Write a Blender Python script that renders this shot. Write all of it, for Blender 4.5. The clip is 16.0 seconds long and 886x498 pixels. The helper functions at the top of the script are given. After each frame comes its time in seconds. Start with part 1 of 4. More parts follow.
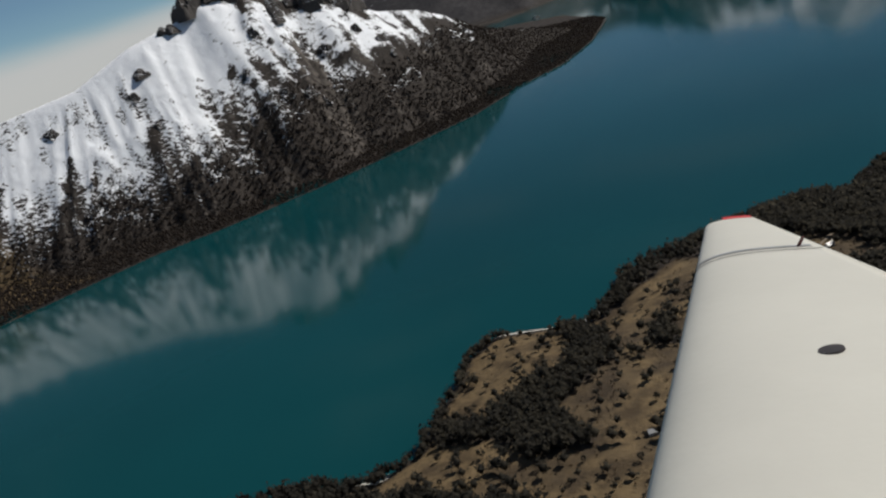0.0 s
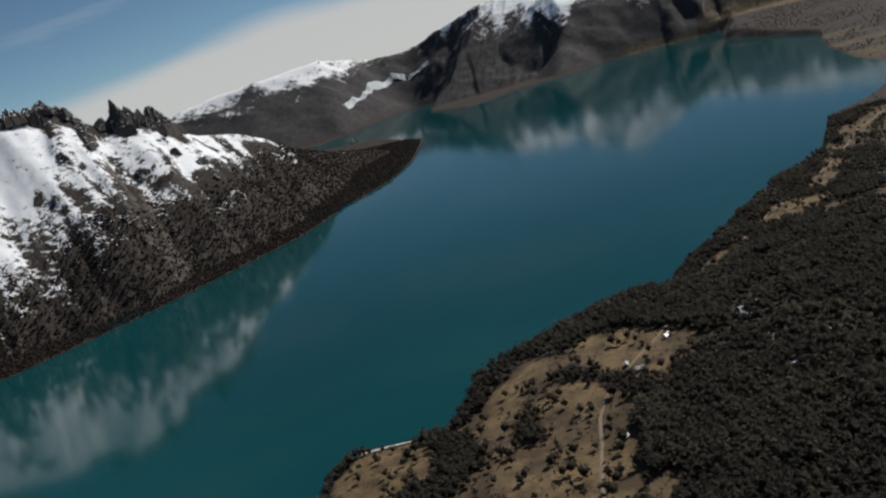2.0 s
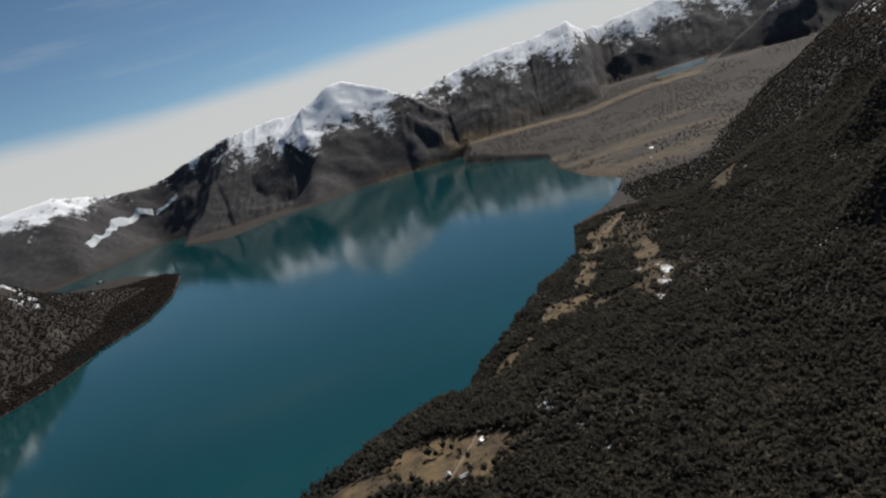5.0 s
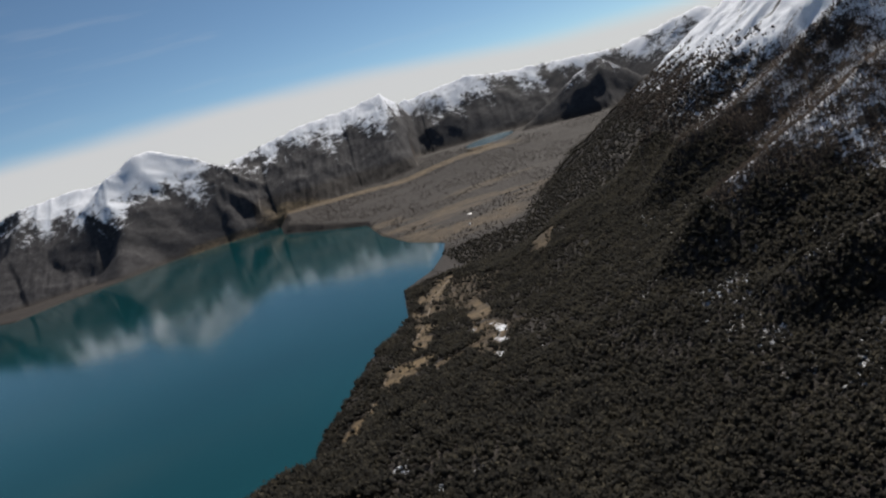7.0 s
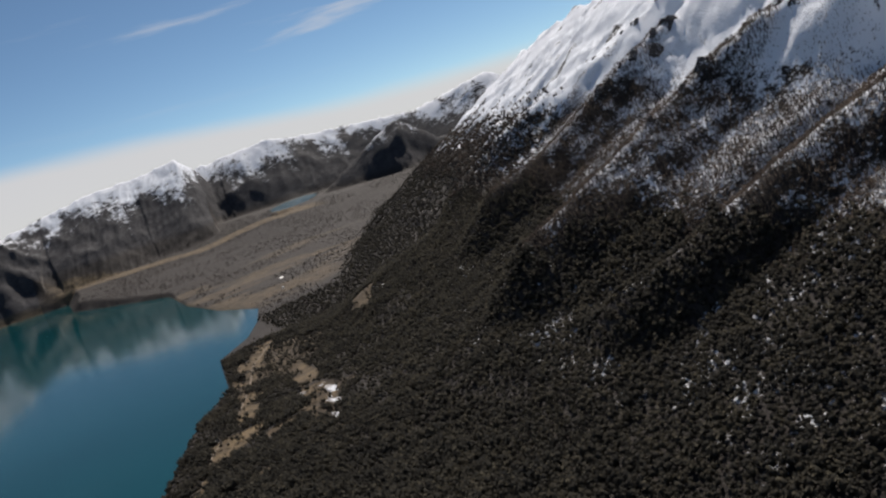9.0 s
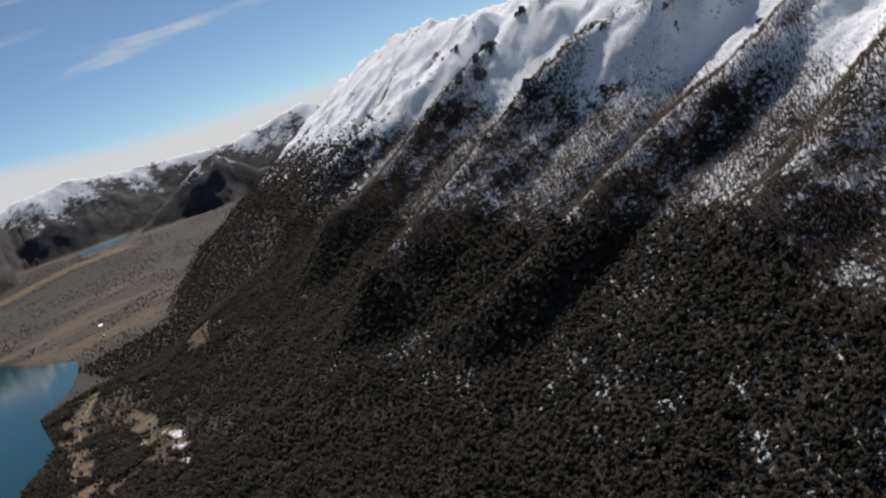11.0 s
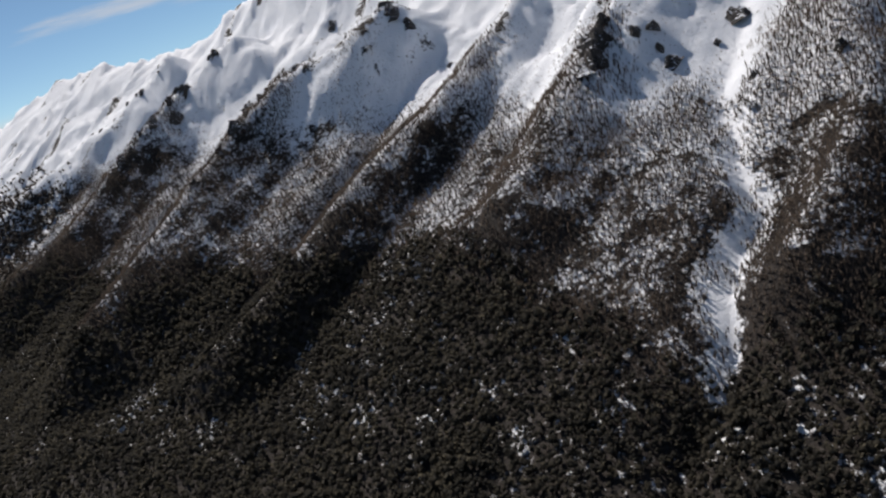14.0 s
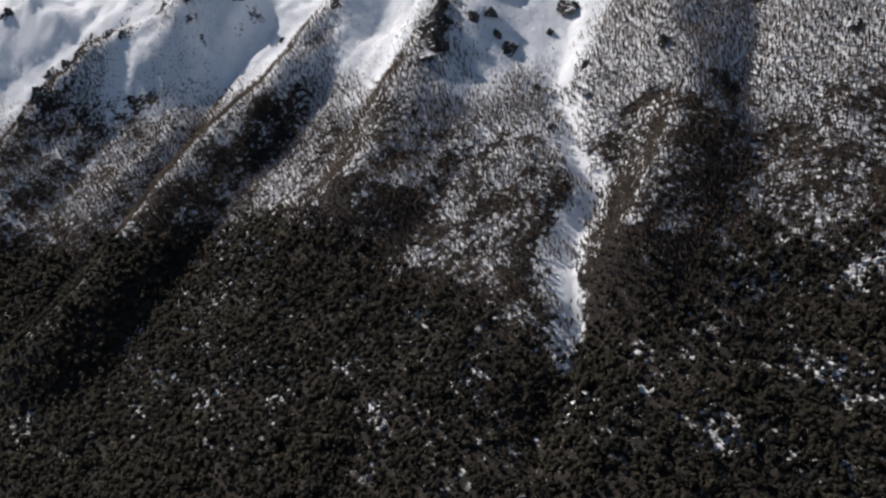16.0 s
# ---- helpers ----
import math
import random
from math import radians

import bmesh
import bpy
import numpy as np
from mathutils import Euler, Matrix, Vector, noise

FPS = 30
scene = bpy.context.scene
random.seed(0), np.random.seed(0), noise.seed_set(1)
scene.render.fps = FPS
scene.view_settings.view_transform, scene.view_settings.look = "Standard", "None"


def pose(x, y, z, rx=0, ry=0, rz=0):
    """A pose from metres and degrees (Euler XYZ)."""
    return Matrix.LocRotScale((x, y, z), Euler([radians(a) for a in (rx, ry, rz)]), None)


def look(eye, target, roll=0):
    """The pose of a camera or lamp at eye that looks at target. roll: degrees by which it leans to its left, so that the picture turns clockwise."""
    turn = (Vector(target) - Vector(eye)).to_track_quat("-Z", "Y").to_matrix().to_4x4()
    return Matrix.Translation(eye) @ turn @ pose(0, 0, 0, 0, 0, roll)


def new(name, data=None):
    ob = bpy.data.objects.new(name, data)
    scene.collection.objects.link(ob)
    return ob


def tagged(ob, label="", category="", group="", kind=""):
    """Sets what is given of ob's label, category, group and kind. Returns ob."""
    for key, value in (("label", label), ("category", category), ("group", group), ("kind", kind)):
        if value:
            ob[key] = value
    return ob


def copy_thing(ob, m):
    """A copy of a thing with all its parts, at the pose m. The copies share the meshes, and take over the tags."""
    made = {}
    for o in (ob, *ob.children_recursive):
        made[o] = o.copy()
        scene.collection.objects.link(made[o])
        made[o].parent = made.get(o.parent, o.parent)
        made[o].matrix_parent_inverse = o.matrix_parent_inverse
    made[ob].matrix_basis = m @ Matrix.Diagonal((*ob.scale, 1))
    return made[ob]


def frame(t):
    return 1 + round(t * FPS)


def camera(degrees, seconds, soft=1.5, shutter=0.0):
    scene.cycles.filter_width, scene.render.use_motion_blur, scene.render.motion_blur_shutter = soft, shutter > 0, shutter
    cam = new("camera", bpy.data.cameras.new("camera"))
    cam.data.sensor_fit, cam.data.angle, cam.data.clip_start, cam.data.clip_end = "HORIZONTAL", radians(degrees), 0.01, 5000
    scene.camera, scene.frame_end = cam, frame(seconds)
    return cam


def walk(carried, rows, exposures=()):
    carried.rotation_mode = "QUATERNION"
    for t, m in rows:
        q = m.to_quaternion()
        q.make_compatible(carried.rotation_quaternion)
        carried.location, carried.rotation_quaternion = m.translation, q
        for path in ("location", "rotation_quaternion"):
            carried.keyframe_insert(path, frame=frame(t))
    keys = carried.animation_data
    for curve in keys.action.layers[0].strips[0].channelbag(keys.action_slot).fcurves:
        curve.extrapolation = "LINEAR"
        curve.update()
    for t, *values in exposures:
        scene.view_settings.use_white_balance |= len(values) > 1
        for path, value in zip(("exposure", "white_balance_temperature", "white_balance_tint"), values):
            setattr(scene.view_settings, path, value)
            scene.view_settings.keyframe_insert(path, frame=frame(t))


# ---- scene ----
cam = camera(58.1, 16.0, soft=2.35)
PATH = [
    (0, (-0.12, 0.90, 349.71), (-61.19, 73.07, 317.13), -17.59),
    (0.5, (-7.72, -2.51, 349.04), (-63.72, 74.40, 318.22), -17.58),
    (1, (-15.40, -5.32, 348.54), (-66.80, 75.45, 319.66), -17.37),
    (1.5, (-23.14, -7.59, 348.19), (-69.08, 77.21, 321.76), -16.92),
    (2, (-30.94, -9.34, 347.97), (-71.63, 78.52, 322.95), -16.48),
    (2.5, (-38.79, -10.60, 347.86), (-74.48, 79.93, 324.83), -16.63),
    (3, (-46.68, -11.41, 347.85), (-76.66, 81.42, 325.82), -17.24),
    (5.5, (-86.37, -9.46, 348.77), (-89.34, 88.82, 330.54), -16.92),
    (6, (-94.25, -8.02, 349.08), (-90.82, 90.25, 330.92), -17.18),
    (6.5, (-102.08, -6.27, 349.40), (-92.34, 91.70, 331.90), -16.84),
    (7, (-109.84, -4.21, 349.74), (-94.14, 93.10, 332.89), -16.29),
    (7.5, (-117.51, -1.87, 350.09), (-96.16, 94.47, 333.83), -16.39),
    (8, (-125.06, 0.77, 350.45), (-96.33, 95.50, 336.33), -16.07),
    (8.5, (-132.49, 3.68, 350.81), (-97.40, 96.01, 335.21), -16.73),
    (9, (-139.76, 6.86, 351.17), (-99.43, 96.87, 334.66), -17.22),
    (11.5, (-172.96, 26.99, 353.09), (-108.61, 100.65, 332.29), -19.06),
    (12, (-178.79, 31.90, 353.53), (-109.13, 100.21, 331.61), -19.11),
    (12.5, (-184.28, 37.12, 354.00), (-110.79, 100.85, 330.81), -18.96),
    (13, (-189.40, 42.67, 354.51), (-112.26, 101.75, 330.89), -18.77),
    (13.5, (-194.13, 48.57, 355.07), (-113.62, 102.36, 330.07), -18.68),
    (14, (-198.42, 54.83, 355.70), (-115.00, 103.24, 329.28), -18.40),
    (14.5, (-202.25, 61.49, 356.40), (-116.54, 104.68, 328.32), -17.57),
    (15, (-205.58, 68.55, 357.20), (-118.02, 105.93, 326.60), -15.56),
    (15.5, (-208.38, 76.05, 358.10), (-119.65, 108.35, 325.17), -14.68),
    (16, (-210.60, 84.01, 359.13), (-120.68, 110.79, 324.53), -14.25),
]
walk(cam, [(t, look(eye, target, roll)) for t, eye, target, roll in PATH], exposures=[(0, 0.14, 6500, 10), (2.5, 0.26, 6500, 10), (6, 0.42, 6500, 11), (9, 0.48, 6500, 14), (16, 0.48, 6500, 14)])

# ---- sky, sun ----
SUN_TO = Vector((0.56, 0.83, 0.0)).normalized()
SUN_ELEV = radians(45)
sun_dir = Vector((SUN_TO.x * math.cos(SUN_ELEV), SUN_TO.y * math.cos(SUN_ELEV), math.sin(SUN_ELEV)))
sun = new("sun", bpy.data.lights.new("sun", "SUN"))
sun.data.energy, sun.data.angle, sun.data.color = 3.55, radians(0.55), (1.0, 0.95, 0.86)
sun.matrix_world = look((0, 0, 900), Vector((0, 0, 900)) - sun_dir)

world = bpy.data.worlds.new("world")
scene.world = world
world.use_nodes = True
wn, wl = world.node_tree.nodes, world.node_tree.links
sky = wn.new("ShaderNodeTexSky")
sky.sky_type, sky.sun_disc = "NISHITA", False
sky.sun_elevation, sky.sun_rotation = SUN_ELEV, math.atan2(SUN_TO.x, SUN_TO.y)
sky.altitude, sky.air_density, sky.dust_density, sky.ozone_density = 2200, 0.70, 0.15, 2.0
place = wn.new("ShaderNodeTexCoord")
flat = wn.new("ShaderNodeSeparateXYZ")
wl.new(place.outputs["Generated"], flat.inputs[0])


def sky_maths(op, a, b=0.0):
    m = wn.new("ShaderNodeMath")
    m.operation = op
    for i, v in enumerate((a, b)):
        if isinstance(v, (int, float)):
            m.inputs[i].default_value = v
        else:
            wl.new(v, m.inputs[i])
    return m.outputs[0]


def sky_noise(stretch, scale, detail):
    mp = wn.new("ShaderNodeMapping")
    mp.inputs["Scale"].default_value = stretch
    mp.inputs["Rotation"].default_value = (0, radians(4), 0)
    wl.new(place.outputs["Generated"], mp.inputs["Vector"])
    t = wn.new("ShaderNodeTexNoise")
    t.inputs["Scale"].default_value, t.inputs["Detail"].default_value, t.inputs["Roughness"].default_value = scale, detail, 0.55
    wl.new(mp.outputs[0], t.inputs["Vector"])
    return t.outputs["Fac"]


def sky_step(v, lo, hi):
    m = wn.new("ShaderNodeMapRange")
    m.interpolation_type = "SMOOTHSTEP"
    wl.new(v, m.inputs[0])
    m.inputs[1].default_value, m.inputs[2].default_value = lo, hi
    return m.outputs[0]


# a far bank of cloud over the horizon, and thin streaks above it
edge = sky_maths("ADD", flat.outputs["Z"], sky_maths("MULTIPLY", sky_maths("SUBTRACT", sky_noise((1, 1, 4), 2.2, 5), 0.5), 0.035))
bank = sky_step(sky_maths("ADD", edge, sky_maths("MULTIPLY", sky_maths("ADD", sky_step(flat.outputs["X"], -0.1, 0.55), sky_step(flat.outputs["X"], -0.50, -0.75)), 0.034)), 0.086, 0.056)
streak = sky_step(sky_noise((1.0, 1.6, 11), 2.6, 7), 0.53, 0.68)
# streaks also thicken high overhead, unseen cloud added to brighten the shaded ground
thicker = sky_maths("MAXIMUM", sky_step(flat.outputs["X"], -0.15, 0.40), sky_step(flat.outputs["Z"], 0.35, 0.7))
streak = sky_maths("MULTIPLY", streak, sky_maths("MULTIPLY", sky_step(flat.outputs["Z"], 0.08, 0.12), sky_maths("ADD", sky_maths("MULTIPLY", thicker, 0.8), 0.2)))
cover = sky_maths("MAXIMUM", sky_maths("MULTIPLY", bank, 0.92), sky_maths("MULTIPLY", streak, 0.55))
above = wn.new("ShaderNodeMix")
above.data_type = "RGBA"
wl.new(cover, above.inputs[0])
tint = wn.new("ShaderNodeMix")
tint.data_type, tint.blend_type = "RGBA", "MULTIPLY"
tint.inputs[0].default_value = 1.0
tint.inputs[7].default_value = (0.74, 0.83, 0.78, 1)
wl.new(sky.outputs[0], tint.inputs[6])
wl.new(tint.outputs[2], above.inputs[6])
above.inputs[7].default_value = (6.5, 6.5, 6.4, 1)
wn["Background"].inputs["Strength"].default_value = 0.070
wl.new(above.outputs[2], wn["Background"].inputs["Color"])


# ---- numeric helpers ----
def lattice(ix, iy, seed):
    """A repeatable random number from 0 to 1 for each whole-numbered place."""
    n = (ix.astype(np.int64) * 374761393 + iy.astype(np.int64) * 668265263 + seed * 974711) & 0x7FFFFFFF
    n = ((n ^ (n >> 13)) * 1274126177) & 0x7FFFFFFF
    n = ((n ^ (n >> 16)) * 668265263) & 0x7FFFFFFF
    return ((n ^ (n >> 15)) & 0xFFFF) / 65535.0


def value_noise(x, y, seed):
    ix, iy = np.floor(x), np.floor(y)
    u, v = x - ix, y - iy
    u, v = u * u * u * (u * (6 * u - 15) + 10), v * v * v * (v * (6 * v - 15) + 10)
    a, b = lattice(ix, iy, seed), lattice(ix + 1, iy, seed)
    c, d = lattice(ix, iy + 1, seed), lattice(ix + 1, iy + 1, seed)
    return (a + (b - a) * u) * (1 - v) + (c + (d - c) * u) * v


def fbm(x, y, size, octaves=5, seed=0, gain=0.5):
    """Layered noise from -1 to 1, its largest lumps about size metres across."""
    total, scale, most = 0, 1.0, 0
    for o in range(octaves):
        k = 2.0**o / size
        total = total + scale * (2 * value_noise(x * k + 17.3 * o, y * k - 9.1 * o, seed + o) - 1)
        most, scale = most + scale, scale * gain
    return total / most


def crests(x, y, size, octaves=5, seed=0):
    """Sharp-crested noise from 0 to 1."""
    total, scale, most = 0, 1.0, 0
    for o in range(octaves):
        k = 2.0**o / size
        total = total + scale * (1 - np.abs(2 * value_noise(x * k + 5.7 * o, y * k + 3.3 * o, seed + o) - 1)) ** 2
        most, scale = most + scale, scale * 0.5
    return total / most


def ease(a, b, x):
    u = np.clip((x - a) / (b - a), 0, 1)
    return u * u * (3 - 2 * u)


def to_line(x, y, line):
    """Distance to a line of (x, y, value) corners, the value at the nearest place, and how far along it that is."""
    best, val, run, past = np.full(np.shape(x), 1e9), np.zeros(np.shape(x)), np.zeros(np.shape(x)), 0.0
    for (ax, ay, av), (bx, by, bv) in zip(line, line[1:]):
        dx, dy = bx - ax, by - ay
        u = np.clip(((x - ax) * dx + (y - ay) * dy) / (dx * dx + dy * dy), 0, 1)
        d = np.hypot(x - ax - u * dx, y - ay - u * dy)
        near = d < best
        best = np.where(near, d, best)
        val = np.where(near, av + u * (bv - av), val)
        run = np.where(near, past + u * math.hypot(dx, dy), run)
        past += math.hypot(dx, dy)
    return best, val, run


def inside(x, y, ring):
    odd = np.zeros(np.shape(x), bool)
    for (ax, ay), (bx, by) in zip(ring, ring[1:] + ring[:1]):
        if ay != by:
            odd ^= ((ay > y) != (by > y)) & (x < (bx - ax) * (y - ay) / (by - ay) + ax)
    return odd


# ---- the lie of the land ----
SHORE_EAST = [(-1000, -2200), (-760, -300), (-640, 180), (-488, 312), (-420, 340), (-408, 377), (-434, 478), (-448, 509),
    (-441, 556), (-412, 568), (-362, 585), (-356, 640), (-364, 692), (-311, 773), (-276, 810), (-224, 867), (-178, 895),
    (-162, 966), (-124, 1075), (-72, 1230), (-40, 1297), (23, 1415), (38, 1541), (54, 1666), (142, 1786), (198, 1930),
    (241, 2100), (172, 2300), (130, 2620), (125, 3030), (-50, 3365), (-197, 3690), (-213, 4100)]
SHORE_WEST = [(-480, 4130), (-780, 4050), (-950, 3850), (-1187, 3700), (-1332, 3480), (-1600, 3700), (-1790, 4230),
    (-1930, 4260), (-1970, 4160), (-2000, 3994), (-2138, 3430), (-3200, 3300), (-3200, 3180), (-2300, 3190), (-1924, 3161), (-1600, 3080),
    (-1236, 2690), (-1107, 2284), (-1058, 1989), (-1085, 1790), (-1076, 1540), (-1131, 1330), (-1200, 1111),
    (-1292, 908), (-1360, 800), (-1421, 593), (-1470, 440), (-1640, -300), (-1750, -2200)]
LAKE = SHORE_EAST + SHORE_WEST


def shore_distance(x, y):
    """Metres from the lake's edge, below zero in the water."""
    d = to_line(x, y, [(a, b, 0) for a, b in LAKE + LAKE[:1]])[0]
    return np.where(inside(x, y, LAKE), -d, d)


# crest lines: x, y, height along them; then how steeply they fall off, and the roughness
WEST_RIDGE = [(-2300, 300, 330), (-1900, 820, 300), (-1760, 1010, 322), (-1704, 1145, 376), (-1660, 1272, 402), (-1640, 1330, 440), (-1616, 1411, 442),
    (-1592, 1462, 425), (-1575, 1493, 398), (-1552, 1531, 372), (-1517, 1577, 366), (-1500, 1620, 348), (-1500, 1670, 330), (-1500, 1749, 300), (-1498, 1805, 276),
    (-1453, 1925, 245), (-1429, 2023, 202), (-1420, 2149, 135), (-1420, 2345, 80), (-1330, 2560, 22)]
WEST_RIB = [(-1592, 1440, 20), (-1514, 1349, 20), (-1504, 1281, 20), (-1497, 1192, 20), (-1466, 1078, 18), (-1452, 982, 16), (-1430, 900, 12)]
NORTH_RIDGE = [(-1620, 3900, 15), (-1520, 4120, 60), (-1360, 4300, 190), (-1160, 4450, 360), (-987, 4540, 500), (-830, 4585, 590), (-763, 4590, 618), (-640, 4600, 530), (-557, 4600, 440), (-237, 4600, 330), (0, 4560, 240)]
NORTH_RIB = [(-763, 4590, 600), (-800, 4460, 430), (-850, 4340, 330), (-900, 4200, 250), (-960, 4020, 120)]
FAR_RIDGE = [(-420, 4760, 390), (-240, 4780, 422), (37, 4780, 480), (293, 4780, 490), (555, 4740, 528), (640, 4740, 440), (720, 4720, 310), (790, 4700, 170)]
BACK_RIDGE = [(480, 4900, 430), (800, 4880, 465), (1138, 4800, 495), (1310, 4750, 458), (1700, 4600, 425), (1943, 4500, 406), (2361, 4200, 501)]
FAR_WEST_RIDGE = [(-4600, 2200, 180), (-3900, 2900, 280), (-3196, 3750, 340), (-2950, 3850, 375), (-2744, 3960, 390), (-2405, 4230, 410), (-2069, 4420, 410), (-1693, 4620, 445), (-1264, 4740, 480), (-1000, 4790, 470)]
CONE_HILL = [(1130, 3925, 165), (1279, 3906, 253), (1420, 3880, 330), (1534, 3860, 376), (1637, 3815, 296), (1726, 3772, 228), (1850, 3740, 215)]
EAST_CREST = [(2500, 3000, 440), (2000, 2750, 425), (1600, 2520, 425), (1390, 2350, 448), (1362, 2126, 490), (1338, 1897, 518), (1282, 1677, 508), (1218, 1463, 474),
    (1144, 1253, 462), (1108, 1143, 478), (1089, 1086, 500), (1060, 980, 515), (1020, 760, 530), (980, 400, 530), (930, 100, 520), (900, -300, 500), (800, -1200, 480)]


def slope_foot(y):
    return np.interp(y, [-1500, 0, 150, 500, 830, 1100, 1480, 1620, 2250, 3000, 4000], [-150, -5, 8, 80, 92, 200, 252, 340, 590, 1000, 1900])


# spurs and gullies that run down the eastern slope: plan line with width as value, then height
SPURS = [([(720, 380, 60), (613, 429, 55), (571, 459, 50), (518, 497, 50), (472, 519, 50), (425, 542, 48), (367, 566, 45), (302, 603, 40)], 17),
    ([(640, 240, 70), (560, 265, 70), (476, 300, 60), (400, 330, 60)], 20),
    ([(760, 570, 55), (712, 600, 50), (687, 688, 50), (620, 756, 50), (542, 776, 45), (464, 788, 42), (375, 809, 38), (335, 815, 32)], 33),
    ([(880, 930, 70), (799, 977, 65), (706, 1016, 60), (640, 1059, 60), (558, 1091, 55), (499, 1155, 50)], 36),
    ([(1000, 1200, 80), (905, 1257, 75), (838, 1340, 75), (729, 1431, 70), (593, 1493, 60)], 30),
    ([(600, 40, 50), (473, 49, 45), (402, 54, 42), (334, 81, 38), (297, 102, 32)], 9)]
GULLIES = [([(620, 130, 40), (470, 150, 36), (400, 146, 25), (360, 128, 22), (318, 152, 27), (262, 150, 27), (150, 170, 27)], 20),
    ([(640, 360, 40), (568, 391, 38), (531, 408, 34), (495, 427, 32), (466, 457, 32), (425, 475, 32), (372, 494, 32), (300, 540, 32)], 10),
    ([(720, 520, 45), (600, 560, 45), (500, 590, 42), (420, 620, 40), (320, 660, 36)], 17),
    ([(760, 800, 60), (620, 870, 55), (500, 930, 50), (400, 960, 50)], 27),
    ([(950, 1080, 70), (760, 1200, 65), (600, 1300, 60)], 24),
    ([(520, -10, 30), (405, 15, 28), (307, 20, 26), (240, 18, 24)], 6)]


def level(x, y, z):
    """Height with the ribs and gullies of the eastern slope evened out."""
    even = 0.50 * (x - slope_foot(y)) + 26
    return np.where((x > 60) & (y < 1700), 0.3 * z + 0.7 * even, z)


def height(x, y):
    s = shore_distance(x, y)
    # benches and the low country by the water
    bench = np.where(s > 0, 3 + 46 * (1 - np.exp(-s / 210)), 0) * np.where(y > 900, np.interp(y, [900, 1300, 1900], [1, 0.45, 0.4]), 1)
    bench = bench * np.where((x < -900) | ((y > 3300) & (x < -150)), 0.1, 1)
    bench = bench + np.where(s > 0, np.clip(s / 60, 0, 1) * 5 * fbm(x, y, 160, 5, 3), 0)
    low = 6 + np.clip(0.05 * (y - 3000) + 0.04 * x + 45 * ease(350, 800, x) * ease(3150, 3650, y), 0, 116) + 4 * fbm(x, y, 300, 4, 9)
    z = np.where(y > 2100, bench + (np.clip(low, 2, 200) - bench) * ease(2100, 3000, y), bench)
    # the eastern slope
    up = x - slope_foot(y)
    rise = 0.50 * up + 20
    xw, yw = x + 11 * fbm(x, y, 70, 4, 18), y + 13 * fbm(x, y, 80, 4, 19)
    rise = rise - 55 * ease(1400, 1600, y) * ease(2300, 1900, y) * ease(60, 300, up)
    whole = rise
    rise = rise - 15 * ease(60, 260, up) * ease(1700, 1400, y) * ease(-150, 20, y)
    for line, tall in SPURS:
        d, crest, _ = to_line(xw, yw, [(a, b, 0.50 * (a - float(slope_foot(b))) + 20 + tall) for a, b, w in line])
        d = np.hypot(d, 7) - 7
        fade = ease(40, 200, up)
        rise = np.logaddexp(rise / 4, (np.minimum(crest, whole + tall + 6) - 0.60 * d - 60 * (1 - fade)) / 4) * 4
    for line, deep in GULLIES:
        d, w, _ = to_line(xw, yw, line)
        rise = rise - 0.9 * deep * np.exp(-d / (0.8 * w)) * ease(40, 200, up)
    rough = ease(60, 380, rise)
    bend = x + 40 * fbm(x, y, 260, 3, 20)
    rise = rise + (0.2 + rough) * 13 * fbm(bend * 0.5, y + 0.25 * x, 120, 5, 21) + rough * 24 * (crests(bend * 0.42, y + 0.3 * x, 170, 6, 33) - 0.5)
    rise = rise + ease(240, 330, rise) * (16 * (crests(bend * 0.45, y + 0.55 * x, 120, 5, 35) - 0.45) + 9 * fbm(x, y, 34, 4, 36, 0.6))
    rise = rise + ease(1150, 1450, y) * ease(200, 300, rise) * 30 * (crests(bend * 0.4, y + 0.5 * x, 210, 5, 37) - 0.5)
    d, top, _ = to_line(x, y, EAST_CREST)
    cap = top + 12 * fbm(x, y, 110, 5, 44) - 0.18 * d + 16 * (crests(x, y, 150, 5, 45) - 0.45)
    peak = top - (0.62 + 0.5 * ease(1250, 950, y)) * d + 26 * (crests(x, y, 80, 5, 47) - 0.5)
    behind = top - 0.5 * d + 60 * (crests(x, y, 300, 5, 46) - 0.5)
    rise = np.where(up > 0, np.maximum(np.minimum(rise, np.maximum(cap, behind)), peak), rise)
    east_side = (x > -600) & (y < 4200) & (s > -5)
    z = np.where(east_side, np.logaddexp(z / 14, rise / 14) * 14, z)
    # tent-like mountains round the lake
    for line, steep, rug, size, seed, teeth in ((WEST_RIDGE, 1.08, 80, 300, 50, 22), (NORTH_RIDGE, 0.60, 34, 240, 60, 34), (NORTH_RIB, 0.66, 24, 160, 64, 12), (FAR_RIDGE, 0.62, 24, 260, 70, 20),
            (BACK_RIDGE, 0.74, 26, 260, 80, 20), (FAR_WEST_RIDGE, 0.62, 30, 300, 90, 18), (CONE_HILL, 0.8, 40, 260, 95, 20)):
        sway = 0 if line is WEST_RIDGE else 45
        d, top, run = to_line(x + sway * fbm(x, y, 420, 3, seed + 2, 0.4), y + sway * fbm(x, y, 420, 3, seed + 3, 0.4), line)
        near = np.clip(top / 300, 0.1, 1)
        wav = rug * near * (crests(x, y, size, 6, seed) - 0.52) + (0.12 if line is WEST_RIDGE else 0.22) * rug * near * fbm(x, y, size / 5, 4, seed + 5)
        if line is WEST_RIDGE:
            wav = wav * (0.45 + 0.6 * ease(1300, 1460, y))
        if line is FAR_RIDGE:
            steep = steep + 0.1 * ease(480, 700, x)
